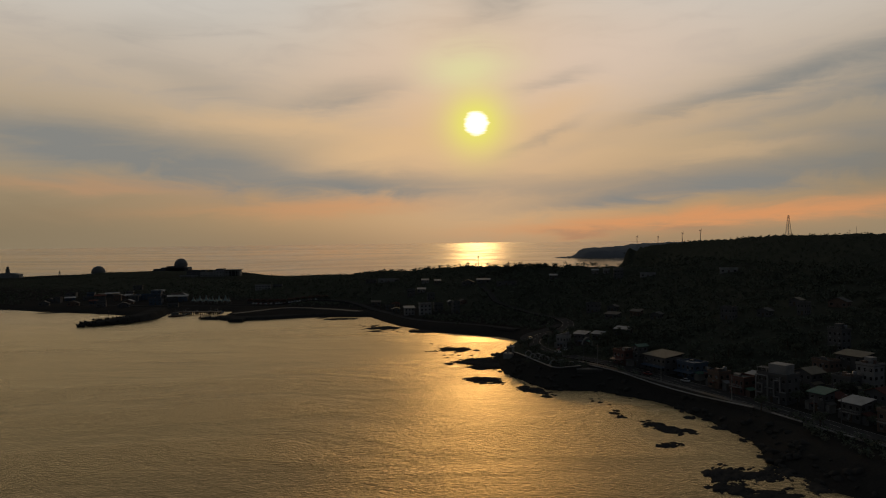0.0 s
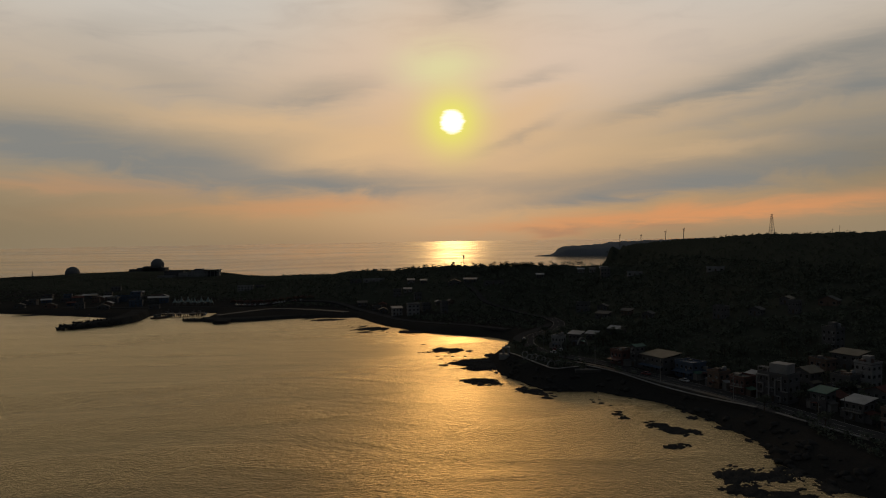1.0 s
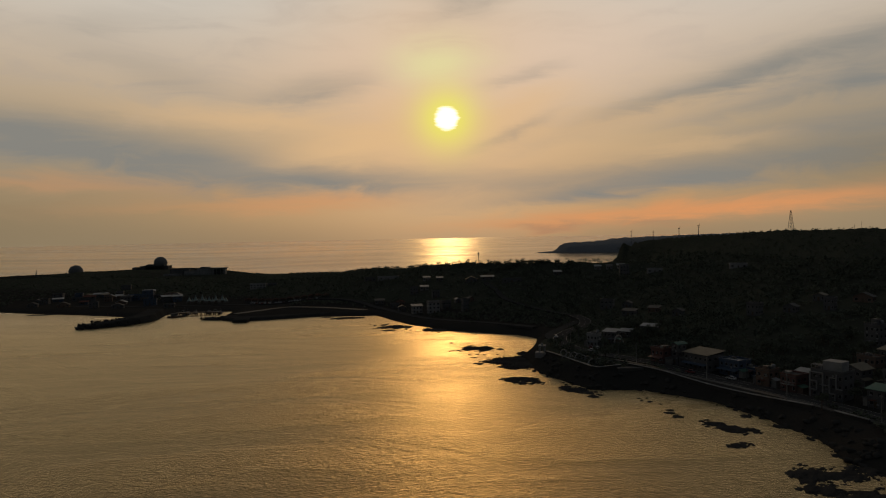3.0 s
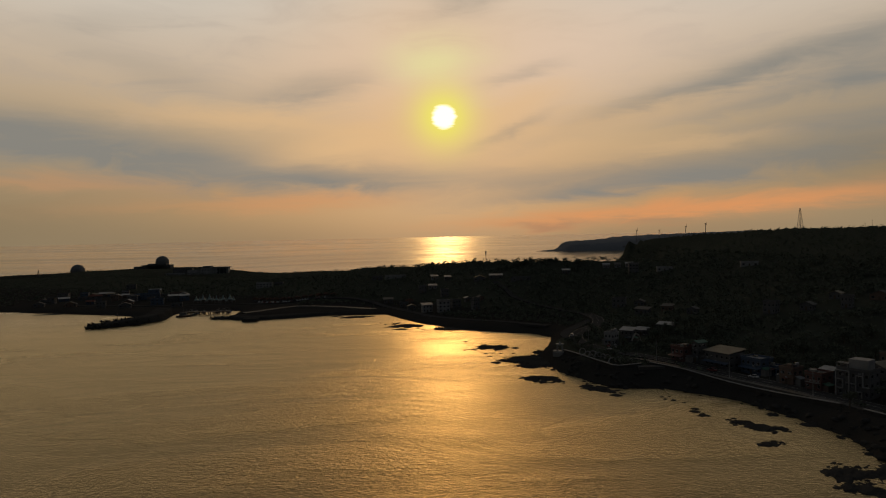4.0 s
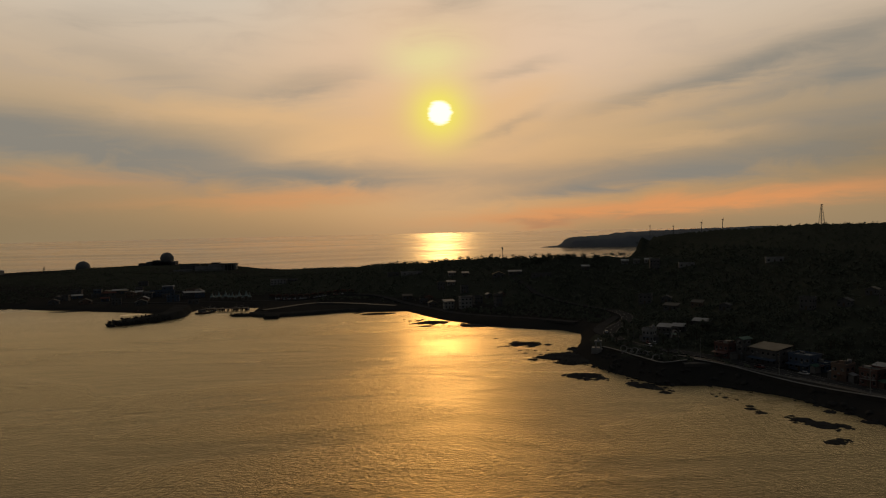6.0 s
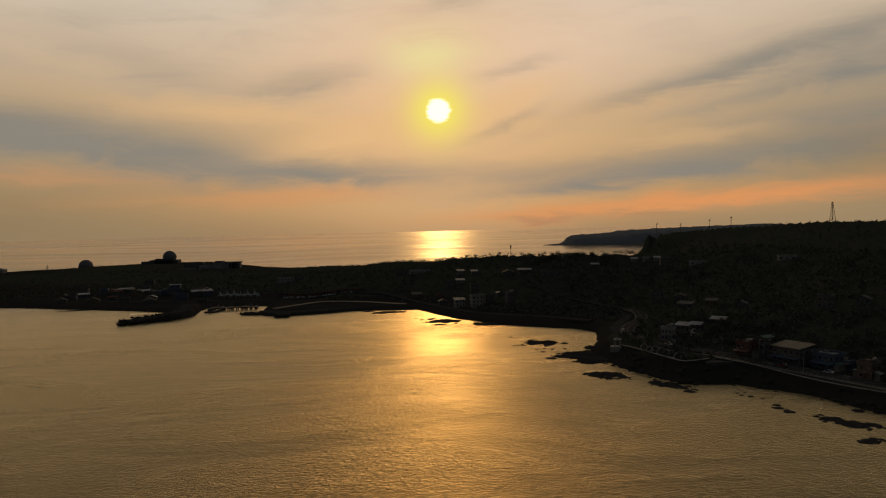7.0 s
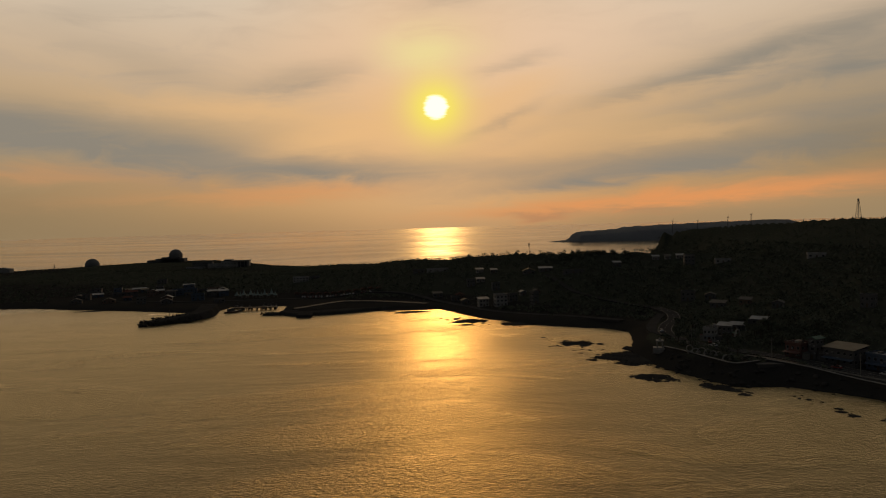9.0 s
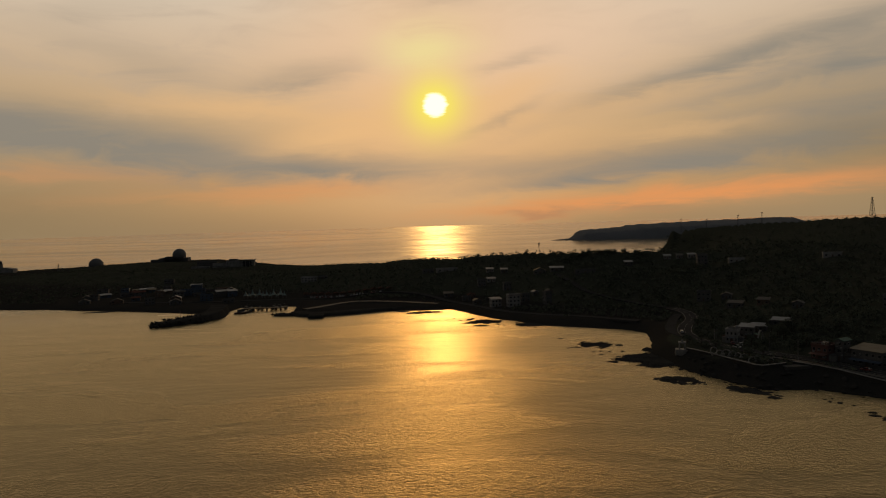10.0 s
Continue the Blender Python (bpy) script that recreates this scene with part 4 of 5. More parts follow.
for n, (x, y, turn, w, d, s, wall, roof, cover) in enumerate((
        (-214, 806, 8, 32, 10, 2, PALE, "flat", WHITEROOF), (-200, 818, 8, 20, 9, 1, GREY, "flat", WHITEROOF), (-407, 780, 25, 22, 9, 1, GREY, "flat", FLATROOF), (-398, 815, 20, 26, 9, 1, GREY, "shed", WHITEROOF),
        (-393, 874, 15, 20, 10, 2, GREY, "flat", FLATROOF), (-340, 745, 15, 18, 11, 2, GREY, "flat", FLATROOF), (-330, 760, 15, 46, 12, 2, BLUE, "flat", FLATROOF), (-302, 712, 15, 22, 9, 2, BLUE, "flat", FLATROOF),
        (-275, 690, 15, 18, 9, 1, GREY, "flat", FLATROOF), (-326, 692, 20, 20, 9, 1, GREY, "gable", FLATROOF), (-353, 700, 20, 16, 9, 2, GREY, "flat", FLATROOF), (-390, 715, 20, 20, 9, 1, BROWN, "gable", FLATROOF),
        (-425, 722, 20, 18, 9, 1, GREY, "gable", FLATROOF), (-365, 760, 20, 14, 9, 2, BROWN, "flat", FLATROOF), (-372, 806, 15, 14, 9, 2, GREY, "flat", WHITEROOF), (-346, 826, 15, 22, 9, 1, GREY, "shed", WHITEROOF),
        (-440, 760, 20, 16, 9, 1, GREY, "gable", FLATROOF))):
    house("low harbour building with a pale sheet roof" if cover in (WHITEROOF, TANROOF) else "dull grey harbour building with a flat roof", x, y, turn, w * 0.55, d * 0.7, s, wall, roof, cover, fh=2.6, cols=max(3, int(w / 6)), group=PORT, name="harbour_building")
rr = random.Random(64)
for k in range(26):
    x = -452 + 170 * rr.random()
    y = 716 + 0.25 * (-300 - x) + rr.uniform(0, 75)
    cover = rr.choice((WHITEROOF, FLATROOF, TANROOF, WHITEROOF, REDROOF))
    house("small harbour house with a patched sheet roof", x, y, rr.uniform(5, 30), rr.uniform(7, 12), rr.uniform(5, 7), rr.choice((1, 1, 2)), rr.choice((GREY, BROWN, GREY, BLUE)), rr.choice(("shed", "flat", "gable")), cover, fh=2.5, cols=2, side_cols=1, group=PORT, name="harbour_building")


def market_stall(x, y, turn):
    top = thing("market_stall", pose(x, y, ground_at(x, y) + 0.1, 0, 0, turn), "low fish-market stall with a faded red roof", "market stall", "market stalls at the harbour")
    part("roof", prism([(-3.2, 2.5), (0, 3.5), (3.2, 2.5), (3.2, 2.62), (0, 3.64), (-3.2, 2.62)], -2.6, 2.6), REDROOF, top)
    part("counter", box(-2.8, -2.0, -0.4, 2.8, -1.2, 1.0, 0.03), GREY, top)
    part("back_wall", box(-2.9, 2.0, -0.4, 2.9, 2.2, 2.5), BROWN, top)
    for sx in (-2.9, 2.9):
        part("post", box(sx - 0.08, -2.2, -0.4, sx + 0.08, -2.04, 2.5), STEEL, top)
    return top


stall = market_stall(-204, 716, 12)
for k in range(1, 12):
    x, y = -204 + 7.6 * k, 716 - 2.4 * k
    copy_thing(stall, pose(x, y, ground_at(x, y) + 0.1, 0, 0, 14))

# ---- observatory, radar domes and lighthouse on the cape ----
def radar_dome(x, y, z, r, base, label):
    top = thing("radar_dome", pose(x, y, z), label, "radar dome", "radar domes on the cape")
    prof = [(r * math.cos(a), r * math.sin(a)) for a in np.radians(np.linspace(-60, 89, 26))]
    part("shell", turned(prof, 40), RADOME, top)
    part("pedestal", turned([(r * 0.62, base - z), (r * 0.62, -r * 0.80), (r * 0.66, -r * 0.78), (r * 0.66, -r * 0.70)], 32), CONCRETE, top)
    bm = bmesh.new()
    for k in range(20):
        a = 6.2832 * k / 20
        add_rod(bm, (math.cos(a) * r * 0.66, math.sin(a) * r * 0.66, -r * 0.7), (math.cos(a) * r * 0.66, math.sin(a) * r * 0.66, -r * 0.62), 0.06, sides=4)
    part("railing", bm, STEEL, top)
    return top


radar_dome(-601.5, 1558, 18.0, 14.4, 2.0, "large grey-white radar dome behind the observatory")
radar_dome(-716, 1410, 8.6, 13.6, 1.0, "grey-white radar dome half sunk behind the ridge")
OBS = "observatory on the cape"
house("broad stepped observatory block round the radar dome", -608, 1548, 0, 62, 22, 3, GREY, "flat", FLATROOF, cols=9, side_cols=3, fh=3.4, base=1.2, group=OBS, name="observatory")
house("low stepped roof storey below the radar dome", -606, 1545, 0, 40, 16, 4, GREY, "flat", FLATROOF, cols=6, fh=3.4, base=0.8, group=OBS, name="observatory")
house("long flat-roofed observatory wing on the ridge", -640, 1546, 0, 34, 14, 2, GREY, "flat", FLATROOF, cols=6, fh=3.6, base=1.4, group=OBS, name="observatory")
house("low grey wing tucked into the ridge", -450, 1240, 0, 34, 10, 2, GREY, "flat", FLATROOF, cols=8, fh=3.8, base=9.0, group=OBS, name="observatory")
house("pale low terrace building before the wing", -455, 1214, 0, 30, 6, 1, PALE, "flat", WHITEROOF, cols=7, fh=2.4, base=6.6, group=OBS, name="visitor_hall")
hall = house("pale modern visitor hall with a wide flat roof", -389, 1224, 0, 47, 15, 2, PALE, "flat", FLATROOF, cols=9, side_cols=3, fh=5.0, base=7.2, group=OBS, name="visitor_hall")
part("canopy_roof", box(-6, -11.5, 11.1, 26, 8.5, 11.9, 0.08), CONCRETE, hall, "thin overhanging roof slab")
part("lift_tower", box(-19, -6.5, 10.2, -5, 6, 13.6, 0.08), GREY, hall)
part("porch_recess", box(6, -8.9, 0.4, 20, -7.55, 9.6, 0.05), GLASS, hall, "dark glazed porch")
for k in range(5):
    part("column", rod((-4 + k * 7.2, -10.8, -1.5), (-4 + k * 7.2, -10.8, 11.1), 0.35, sides=8), PALE, hall)
house("lower pale wing beside the visitor hall", -424, 1222, 0, 23, 10, 1, PALE, "flat", FLATROOF, cols=6, fh=6.0, base=7.4, group=OBS, name="visitor_hall")


def lighthouse(x, y, z):
    top = thing("lighthouse", pose(x, y, z), "white lighthouse with a dark lantern on a low keeper's house", "lighthouse")
    part("tower", turned([(4.6, 0), (4.4, 0.4), (3.4, 13.0), (4.4, 13.4), (4.4, 13.8)], 24), PALE, top)
    lantern = part("lantern", turned([(2.4, 13.8), (2.4, 17.2), (2.8, 17.3), (1.6, 18.9), (0.3, 19.6)], 16), STEEL, top, "dark lantern room with a domed cap")
    part("finial", rod((0, 0, 19.5), (0, 0, 21.5), 0.12), STEEL, lantern)
    bm = bmesh.new()
    for k in range(16):
        a = 6.2832 * k / 16
        add_rod(bm, (math.cos(a) * 4.2, math.sin(a) * 4.2, 13.8), (math.cos(a) * 4.2, math.sin(a) * 4.2, 15), 0.06, sides=4)
    part("gallery_railing", bm, STEEL, top)
    part("keepers_house", prism([(-26, -3), (26, -3), (26, 4.2), (12, 6.6), (-12, 6.6), (-26, 4.2)], -7, 7), PALE, top)


lighthouse(-853, 1330, 6.5)


# ---- masts, pylon and wind turbines ----
def lattice(name, x, y, z, tall, foot, head, levels, label, category, group="", thick=0.12):
    """A four-legged lattice: each leg and each brace its own part."""
    top = thing(name, pose(x, y, z, 0, 0, 18), label, category, group)
    corner = [(-1, -1), (1, -1), (1, 1), (-1, 1)]

    def at(k, f):
        s = foot + (head - foot) * f
        return (corner[k % 4][0] * s, corner[k % 4][1] * s, tall * f)
    for k in range(4):
        part("leg", rod((at(k, 0)[0], at(k, 0)[1], -1.5), at(k, 1), thick, thick * 0.6, 5), STEEL, top)
    for i in range(levels):
        f, g = i / levels, (i + 1) / levels
        for k in range(4):
            part("brace", rod(at(k, f), at(k + 1, g), thick * 0.55, sides=4), STEEL, top)
            part("brace", rod(at(k, g), at(k + 1, g), thick * 0.5, sides=4), STEEL, top)
    return top


pylon = lattice("transmission_tower", 303, 596, ground_at(303, 596), 17.5, 1.9, 0.35, 6, "tall lattice transmission tower on the plateau edge", "tower", thick=0.16)
for h in (12.5, 15.0, 17.0):
    part("cross_arm", rod((-1.5, 0, h), (1.5, 0, h), 0.1, sides=4), STEEL, pylon)
lattice("radio_mast", -734.6, 1300, ground_at(-734.6, 1300), 12.5, 1.6, 0.5, 5, "short lattice radio mast on the low ridge", "mast", thick=0.25)
pole = thing("antenna_mast", pose(38, 739, ground_at(38, 739)), "slim antenna mast with a drum at its top", "mast")
part("pole", rod((0, 0, -1), (0, 0, 10.5), 0.32, 0.2, 8), STEEL, pole)
part("drum", turned([(0.6, 10.0), (0.85, 10.3), (0.85, 11.8), (0.6, 12.0)], 12), STEEL, pole)
for k in range(3):
    part("antenna", box(0.8 * math.cos(2.09 * k) - 0.15, 0.8 * math.sin(2.09 * k) - 0.15, 8.2, 0.8 * math.cos(2.09 * k) + 0.15, 0.8 * math.sin(2.09 * k) + 0.15, 9.8), PALE, pole)


def wind_turbine(x, y, tall, turn, spin):
    top = thing("wind_turbine", pose(x, y, ground_at(x, y), 0, 0, turn), "distant wind turbine at rest on the plateau", "wind turbine", "wind turbines on the plateau")
    part("tower", rod((0, 0, -1), (0, 0, tall), 0.42, 0.26, 10), STEEL, top)
    part("nacelle", box(-0.3, -0.8, tall - 0.2, 0.3, 0.9, tall + 0.5, 0.08), STEEL, top)
    hub = part("hub", rod((0, -1.1, tall + 0.15), (0, -0.7, tall + 0.15), 0.2, 0.28, 8), STEEL, top)
    for k in range(3):
        a = radians(spin + 120 * k)
        part("blade", rod((0, -0.95, tall + 0.15), (math.sin(a) * 3.2, -0.95, tall + 0.15 + math.cos(a) * 3.2), 0.17, 0.05, 5), STEEL, hub)
    return top


for x, y, tall, turn, spin in ((252, 883, 14.6, 60, 20), (265, 837.5, 13.4, 65, 75), (272.4, 774, 11.4, 60, 5), (276, 729, 10.6, 62, 50)):
    wind_turbine(x, y, tall, turn, spin)
for x, y, tall in ((305.7, 550, 4.5), (317.1, 530, 4.0), (319.5, 525, 6.0)):
    m = thing("pole_mast", pose(x, y, ground_at(x, y)), "thin far mast on the plateau edge", "mast", "thin masts on the plateau")
    part("pole", rod((0, 0, -1), (0, 0, tall), 0.12, 0.07, 6), STEEL, m)
    part("cross_arm", rod((-0.7, 0, tall * 0.8), (0.7, 0, tall * 0.8), 0.06, sides=4), STEEL, m)

# ---- harbour: moles, tetrapods, jetty, tents, boats ----
def mole(points, half, top_z, label, rise=0.0):
    c = along(points, 4.0)
    t = np.gradient(c, axis=0)
    t /= np.hypot(t[:, 0], t[:, 1])[:, None]
    n = np.stack([t[:, 1], -t[:, 0]], 1)
    rng = np.random.RandomState(len(c))
    verts, faces = [], []
    for i in range(len(c)):
        for off, z in ((-half * 1.5, -2), (-half, top_z - 0.4), (-half * 0.9, top_z), (half * 0.9, top_z), (half, top_z - 0.4), (half * 1.5, -2)):
            q = c[i] + n[i] * off
            lift = rise * (1 - max(0.0, i / (len(c) - 1) - 0.5) / 0.5) if z > 0 else 0.0
            verts.append((q[0], q[1], z + lift + rng.uniform(-0.15, 0.15)))
        if i:
            b = 6 * (i - 1)
            faces += [(b + k, b + k + 1, b + k + 7, b + k + 6) for k in range(5)]
    faces += [(0, 1, 2, 3, 4, 5), tuple(6 * (len(c) - 1) + k for k in (5, 4, 3, 2, 1, 0))]
    ob = sheet("breakwater", verts, faces, WETSTONE, smooth=False)
    return tagged(ob, label, "breakwater", kind="structure")


mole([(-274, 652), (-270, 630), (-267, 608), (-269, 597), (-280, 582), (-296, 565)], 7.0, 2.8, "dark concrete breakwater reaching into the bay", 3.2)
mole([(-196, 612), (-186, 598), (-160, 600), (-120, 618), (-90, 625)], 7.0, 2.6, "low dark quay edge of the harbour")
mole([(-190, 604), (-204, 603), (-214, 606)], 4.0, 1.8, "short low mole at the harbour mouth")
part("caisson", box(-184, 578, -1, -172, 590, 2.6, 0.2), WETSTONE, None)
tagged(bpy.data.objects["caisson"], "square concrete caisson against the quay", "caisson")


def tetrapod_mesh():
    bm = bmesh.new()
    for d in ((0, 0, 1), (0.943, 0, -0.333), (-0.471, 0.816, -0.333), (-0.471, -0.816, -0.333)):
        add_rod(bm, (0, 0, 0), tuple(1.7 * k for k in d), 0.62, 0.42, 7)
    return bm


first = part("tetrapod", tetrapod_mesh(), WETSTONE, None)
tagged(first, "dark four-legged concrete block piled on the breakwater", "tetrapod", "tetrapods along the breakwater")
rng = random.Random(5)
spots = []
for k in range(64):
    f = k / 63
    if f < 0.6:
        g = f / 0.6
        x, y = -262 + (-300 + 262) * g, 580 + (553 - 580) * g
        spots.append((x + rng.uniform(-2.5, 2.5), y + rng.uniform(-3, 3), rng.uniform(0.4, 2.8) + (0.8 if k % 3 == 0 else 0)))
    elif f < 0.82:
        spots.append((-300 + rng.uniform(-5, 6), 561 + rng.uniform(-6, 6), rng.uniform(0.4, 3.4)))
    else:
        g = (f - 0.82) / 0.18
        spots.append((-296 + 26 * g + rng.uniform(-2, 2), 572 + 16 * g + rng.uniform(-1, 1), rng.uniform(3.2, 4.6)))
for k in range(16):
    spots.append((-190 - 26 * k / 15 + rng.uniform(-1, 1), 601 + rng.uniform(-2, 5), rng.uniform(0.3, 2.0)))
first.matrix_world = pose(*spots[0], 20, 30, 0)
for s in spots[1:]:
    copy_thing(first, pose(*s, rng.uniform(0, 360), rng.uniform(0, 90), rng.uniform(0, 360)))

beacon = thing("beacon", pose(-283, 573, 3.5), "slim harbour beacon pole on the breakwater", "beacon")
part("pole", rod((0, 0, 0), (0, 0, 6.5), 0.18, 0.12, 8), STEEL, beacon)
part("lamp", turned([(0.3, 6.5), (0.35, 6.6), (0.35, 7.3), (0.1, 7.6)], 10), RED, beacon)

jetty = thing("jetty", pose(-231, 641, 0), "dark harbour jetty standing on a row of piles", "jetty")
part("deck", box(-20, -3, 2.4, 20, 3, 3.0, 0.05), WOOD, jetty)
for k in range(10):
    for y in (-2.5, 2.5):
        part("pile", rod((-18.5 + k * 4.1, y, -3), (-18.5 + k * 4.1, y, 2.4), 0.45, sides=8), WOOD, jetty)


def tent_mesh():
    bm = bmesh.new()
    rings = []
    for r, z in ((2.3, 2.6), (1.2, 3.6), (0.5, 5.2), (0.12, 7.0)):
        rings.append([bm.verts.new((sx * r, sy * r, z)) for sx, sy in ((-1, -1), (1, -1), (1, 1), (-1, 1))])
    for lo, hi in zip(rings, rings[1:]):
        for k in range(4):
            bm.faces.new((lo[k], lo[(k + 1) % 4], hi[(k + 1) % 4], hi[k]))
    bm.faces.new(rings[-1])
    return bm


tent = thing("canopy_tent", pose(-266, 722, ground_at(-266, 722)), "white pointed canvas canopy on the harbour promenade", "canopy", "row of white canopies at the harbour")
part("canopy", tent_mesh(), CANVAS, tent)
for sx in (-2.2, 2.2):
    for sy in (-2.2, 2.2):
        part("post", rod((sx, sy, -0.5), (sx, sy, 2.7), 0.08), ALU, tent)
for k in range(1, 12):
    x, y = -266 + 40 * k / 11, 722 - 8 * k / 11
    s = (1.0, 0.8, 1.15, 0.7, 1.2, 0.9)[k % 6]
    copy_thing(tent, pose(x, y, ground_at(x, y), 0, 0, 10) @ Matrix.Diagonal((s, s, s * 1.1, 1)))


def fishing_boat(x, y, turn, size, paint):
    top = thing("fishing_boat", pose(x, y, 0.0, 0, 0, turn), "small moored fishing boat with a grey wheelhouse", "boat", "fishing boats in the harbour")
    bm = bmesh.new()
    stations = []
    for f, w in ((-1.0, 0.75), (-0.5, 1.0), (0.2, 1.0), (0.7, 0.65), (1.0, 0.04)):
        x0, hw, sheer = f * 5.5, w * 1.55, 1.1 + 0.7 * max(0, f) ** 2
        stations.append([bm.verts.new(p) for p in ((x0, -hw, sheer), (x0, -hw * 0.75, -0.3), (x0, hw * 0.75, -0.3), (x0, hw, sheer))])
    for a, b in zip(stations, stations[1:]):
        for k in range(4):
            bm.faces.new((a[k], a[(k + 1) % 4], b[(k + 1) % 4], b[k]))
    bm.faces.new(stations[0])
    bm.faces.new(stations[-1])
    bmesh.ops.recalc_face_normals(bm, faces=bm.faces)
    part("hull", bm, paint, top)
    part("wheelhouse", box(-3.2, -1.0, 0.9, -0.4, 1.0, 3.1, 0.12), GREY, top)
    part("mast", rod((-0.2, 0, 1), (-0.2, 0, 6.0), 0.08, 0.05), STEEL, top)
    part("boom", rod((-0.2, 0, 4.8), (3.8, 0, 3.4), 0.05), STEEL, top)
    top.scale = (size, size, size)
    return top


for k, (x, y, turn, size) in enumerate(((-247, 634, 10, 1.1), (-243, 647, 80, 1.0), (-238, 655, 95, 0.9), (-225, 655, 85, 1.0), (-214, 652, 90, 0.9), (-248, 628, 20, 1.2), (-250, 660, 60, 1.0), (-220, 662, 0, 1.0))):
    fishing_boat(x, y, turn, size, (GREY, BLUE, BROWN)[k % 3])


# ---- cars ----
def car(x, y, z, turn, paint, label, group):
    top = thing("car", pose(x, y, z, 0, 0, turn), label, "car", group)
    body = prism([(-2.1, 0.3), (2.1, 0.3), (2.15, 0.75), (1.2, 0.95), (-1.9, 1.0), (-2.15, 0.8)], -0.85, 0.85)
    bmesh.ops.bevel(body, geom=list(body.edges), offset=0.06, segments=1, affect="EDGES")
    part("body", body, paint, top)
    part("cabin", prism([(-1.7, 0.98), (0.95, 0.96), (0.4, 1.46), (-1.3, 1.48)], -0.74, 0.74), GLASS, top)
    part("roof", box(-1.25, -0.7, 1.47, 0.38, 0.7, 1.52, 0.02), paint, top)
    for wx in (-1.3, 1.3):
        for wy in (-0.86, 0.86):
            tyre = part("wheel", rod((wx, wy - 0.1, 0.32), (wx, wy + 0.1, 0.32), 0.32, sides=12), RUBBER, top)
            part("rim", rod((wx, wy - 0.115, 0.32), (wx, wy + 0.115, 0.32), 0.19, sides=8), ALU, tyre)
    return top


def road_spot(k, off):
    t = road_line[k + 1] - road_line[k]
    t = t / np.hypot(*t)
    q = road_line[k] + np.array((t[1], -t[0])) * off
    return q[0], q[1], road_z[k] + 0.02, math.degrees(math.atan2(t[1], t[0]))


for k, off, tone in ((12, 2.1, 1), (27, -2.1, 1), (46, 2.1, 0), (49, -2.1, 2), (60, 2.1, 0), (68, -2.1, 1)):
    car(*road_spot(k, off), PAINTS[tone], "%s car on the coast road" % ("white", "silver", "dark red")[tone], "cars on the coast road")
for x, y, tone in ((61.5, 362, 2), (64, 358.5, 0)):
    car(x, y, ground_at(x, y) + 0.35, 70, PAINTS[tone], "%s car parked beside the white house" % ("white", "silver", "red")[tone], "parked cars")
lots = [car(-198, 706, ground_at(-198, 706) + 0.05, 95, PAINTS[k], "parked %s car on the harbour forecourt" % ("white", "silver", "red")[k], "parked cars at the harbour") for k in range(3)]
for k in range(1, 26):
    x, y = -198 + 75 * k / 26, 706 - 24 * k / 26
    if k in (1, 2):
        lots[k].matrix_world = pose(x, y, ground_at(x, y) + 0.05, 0, 0, 95)
    elif rng.random() < 0.85:
        copy_thing(lots[rng.randrange(3)], pose(x, y, ground_at(x, y) + 0.05, 0, 0, 95 + rng.uniform(-4, 4)))


# ---- street lamps ----
lamp = thing("street_lamp", pose(*road_spot(9, 5.2)[:3], 0, 0, 0), "tall grey street lamp beside the coast road", "street lamp", "street lamps on the coast road")
part("pole", rod((0, 0, -0.8), (0, 0, 8.5), 0.14, 0.08, 8), STEEL, lamp)
part("arm", rod((0, 0, 8.4), (-1.8, 0, 9.0), 0.06, 0.05, 6), STEEL, lamp)
part("head", box(-2.5, -0.16, 8.92, -1.7, 0.16, 9.08, 0.04), ALU, lamp)
a = road_spot(9, 5.2)
lamp.matrix_world = pose(a[0], a[1], a[2], 0, 0, a[3] + 90)
for k in range(15, 72, 6):
    a = road_spot(k, 5.2)
    copy_thing(lamp, pose(a[0], a[1], a[2], 0, 0, a[3] + 90))

# ---- utility poles ----
utility = thing("utility_pole", pose(0, 0, 0), "grey concrete utility pole with a cross-arm beside the coast road", "utility pole", "utility poles along the road")
part("pole", rod((0, 0, -1), (0, 0, 9.5), 0.17, 0.11, 8), CONCRETE, utility)
part("cross_arm", box(-1.0, -0.06, 8.7, 1.0, 0.06, 8.82), STEEL, utility)
part("transformer", turned([(0.22, 7.2), (0.26, 7.25), (0.26, 8.0), (0.2, 8.1)], 10), STEEL, utility)
for n, k in enumerate(range(12, 62, 7)):
    a = road_spot(k, -6.0)
    if n == 0:
        utility.matrix_world = pose(a[0], a[1], a[2] - 0.1, 0, 0, a[3])
    else:
        copy_thing(utility, pose(a[0], a[1], a[2] - 0.1, 0, 0, a[3]))

# ---- seaside park: white pavilion, ring and arches ----
def arch_mesh(r, thick, a0=0, a1=180):
    bm = bmesh.new()
    prev = None
    for k in range(21):
        a = radians(a0 + (a1 - a0) * k / 20)
        ring = [bm.verts.new((math.cos(a) * (r + dr), dy, math.sin(a) * (r + dr))) for dr, dy in ((-thick, -thick), (thick, -thick), (thick, thick), (-thick, thick))]
        if prev:
            for j in range(4):
                bm.faces.new((prev[j], prev[(j + 1) % 4], ring[(j + 1) % 4], ring[j]))
        prev = ring
    bmesh.ops.recalc_face_normals(bm, faces=bm.faces)
    return bm


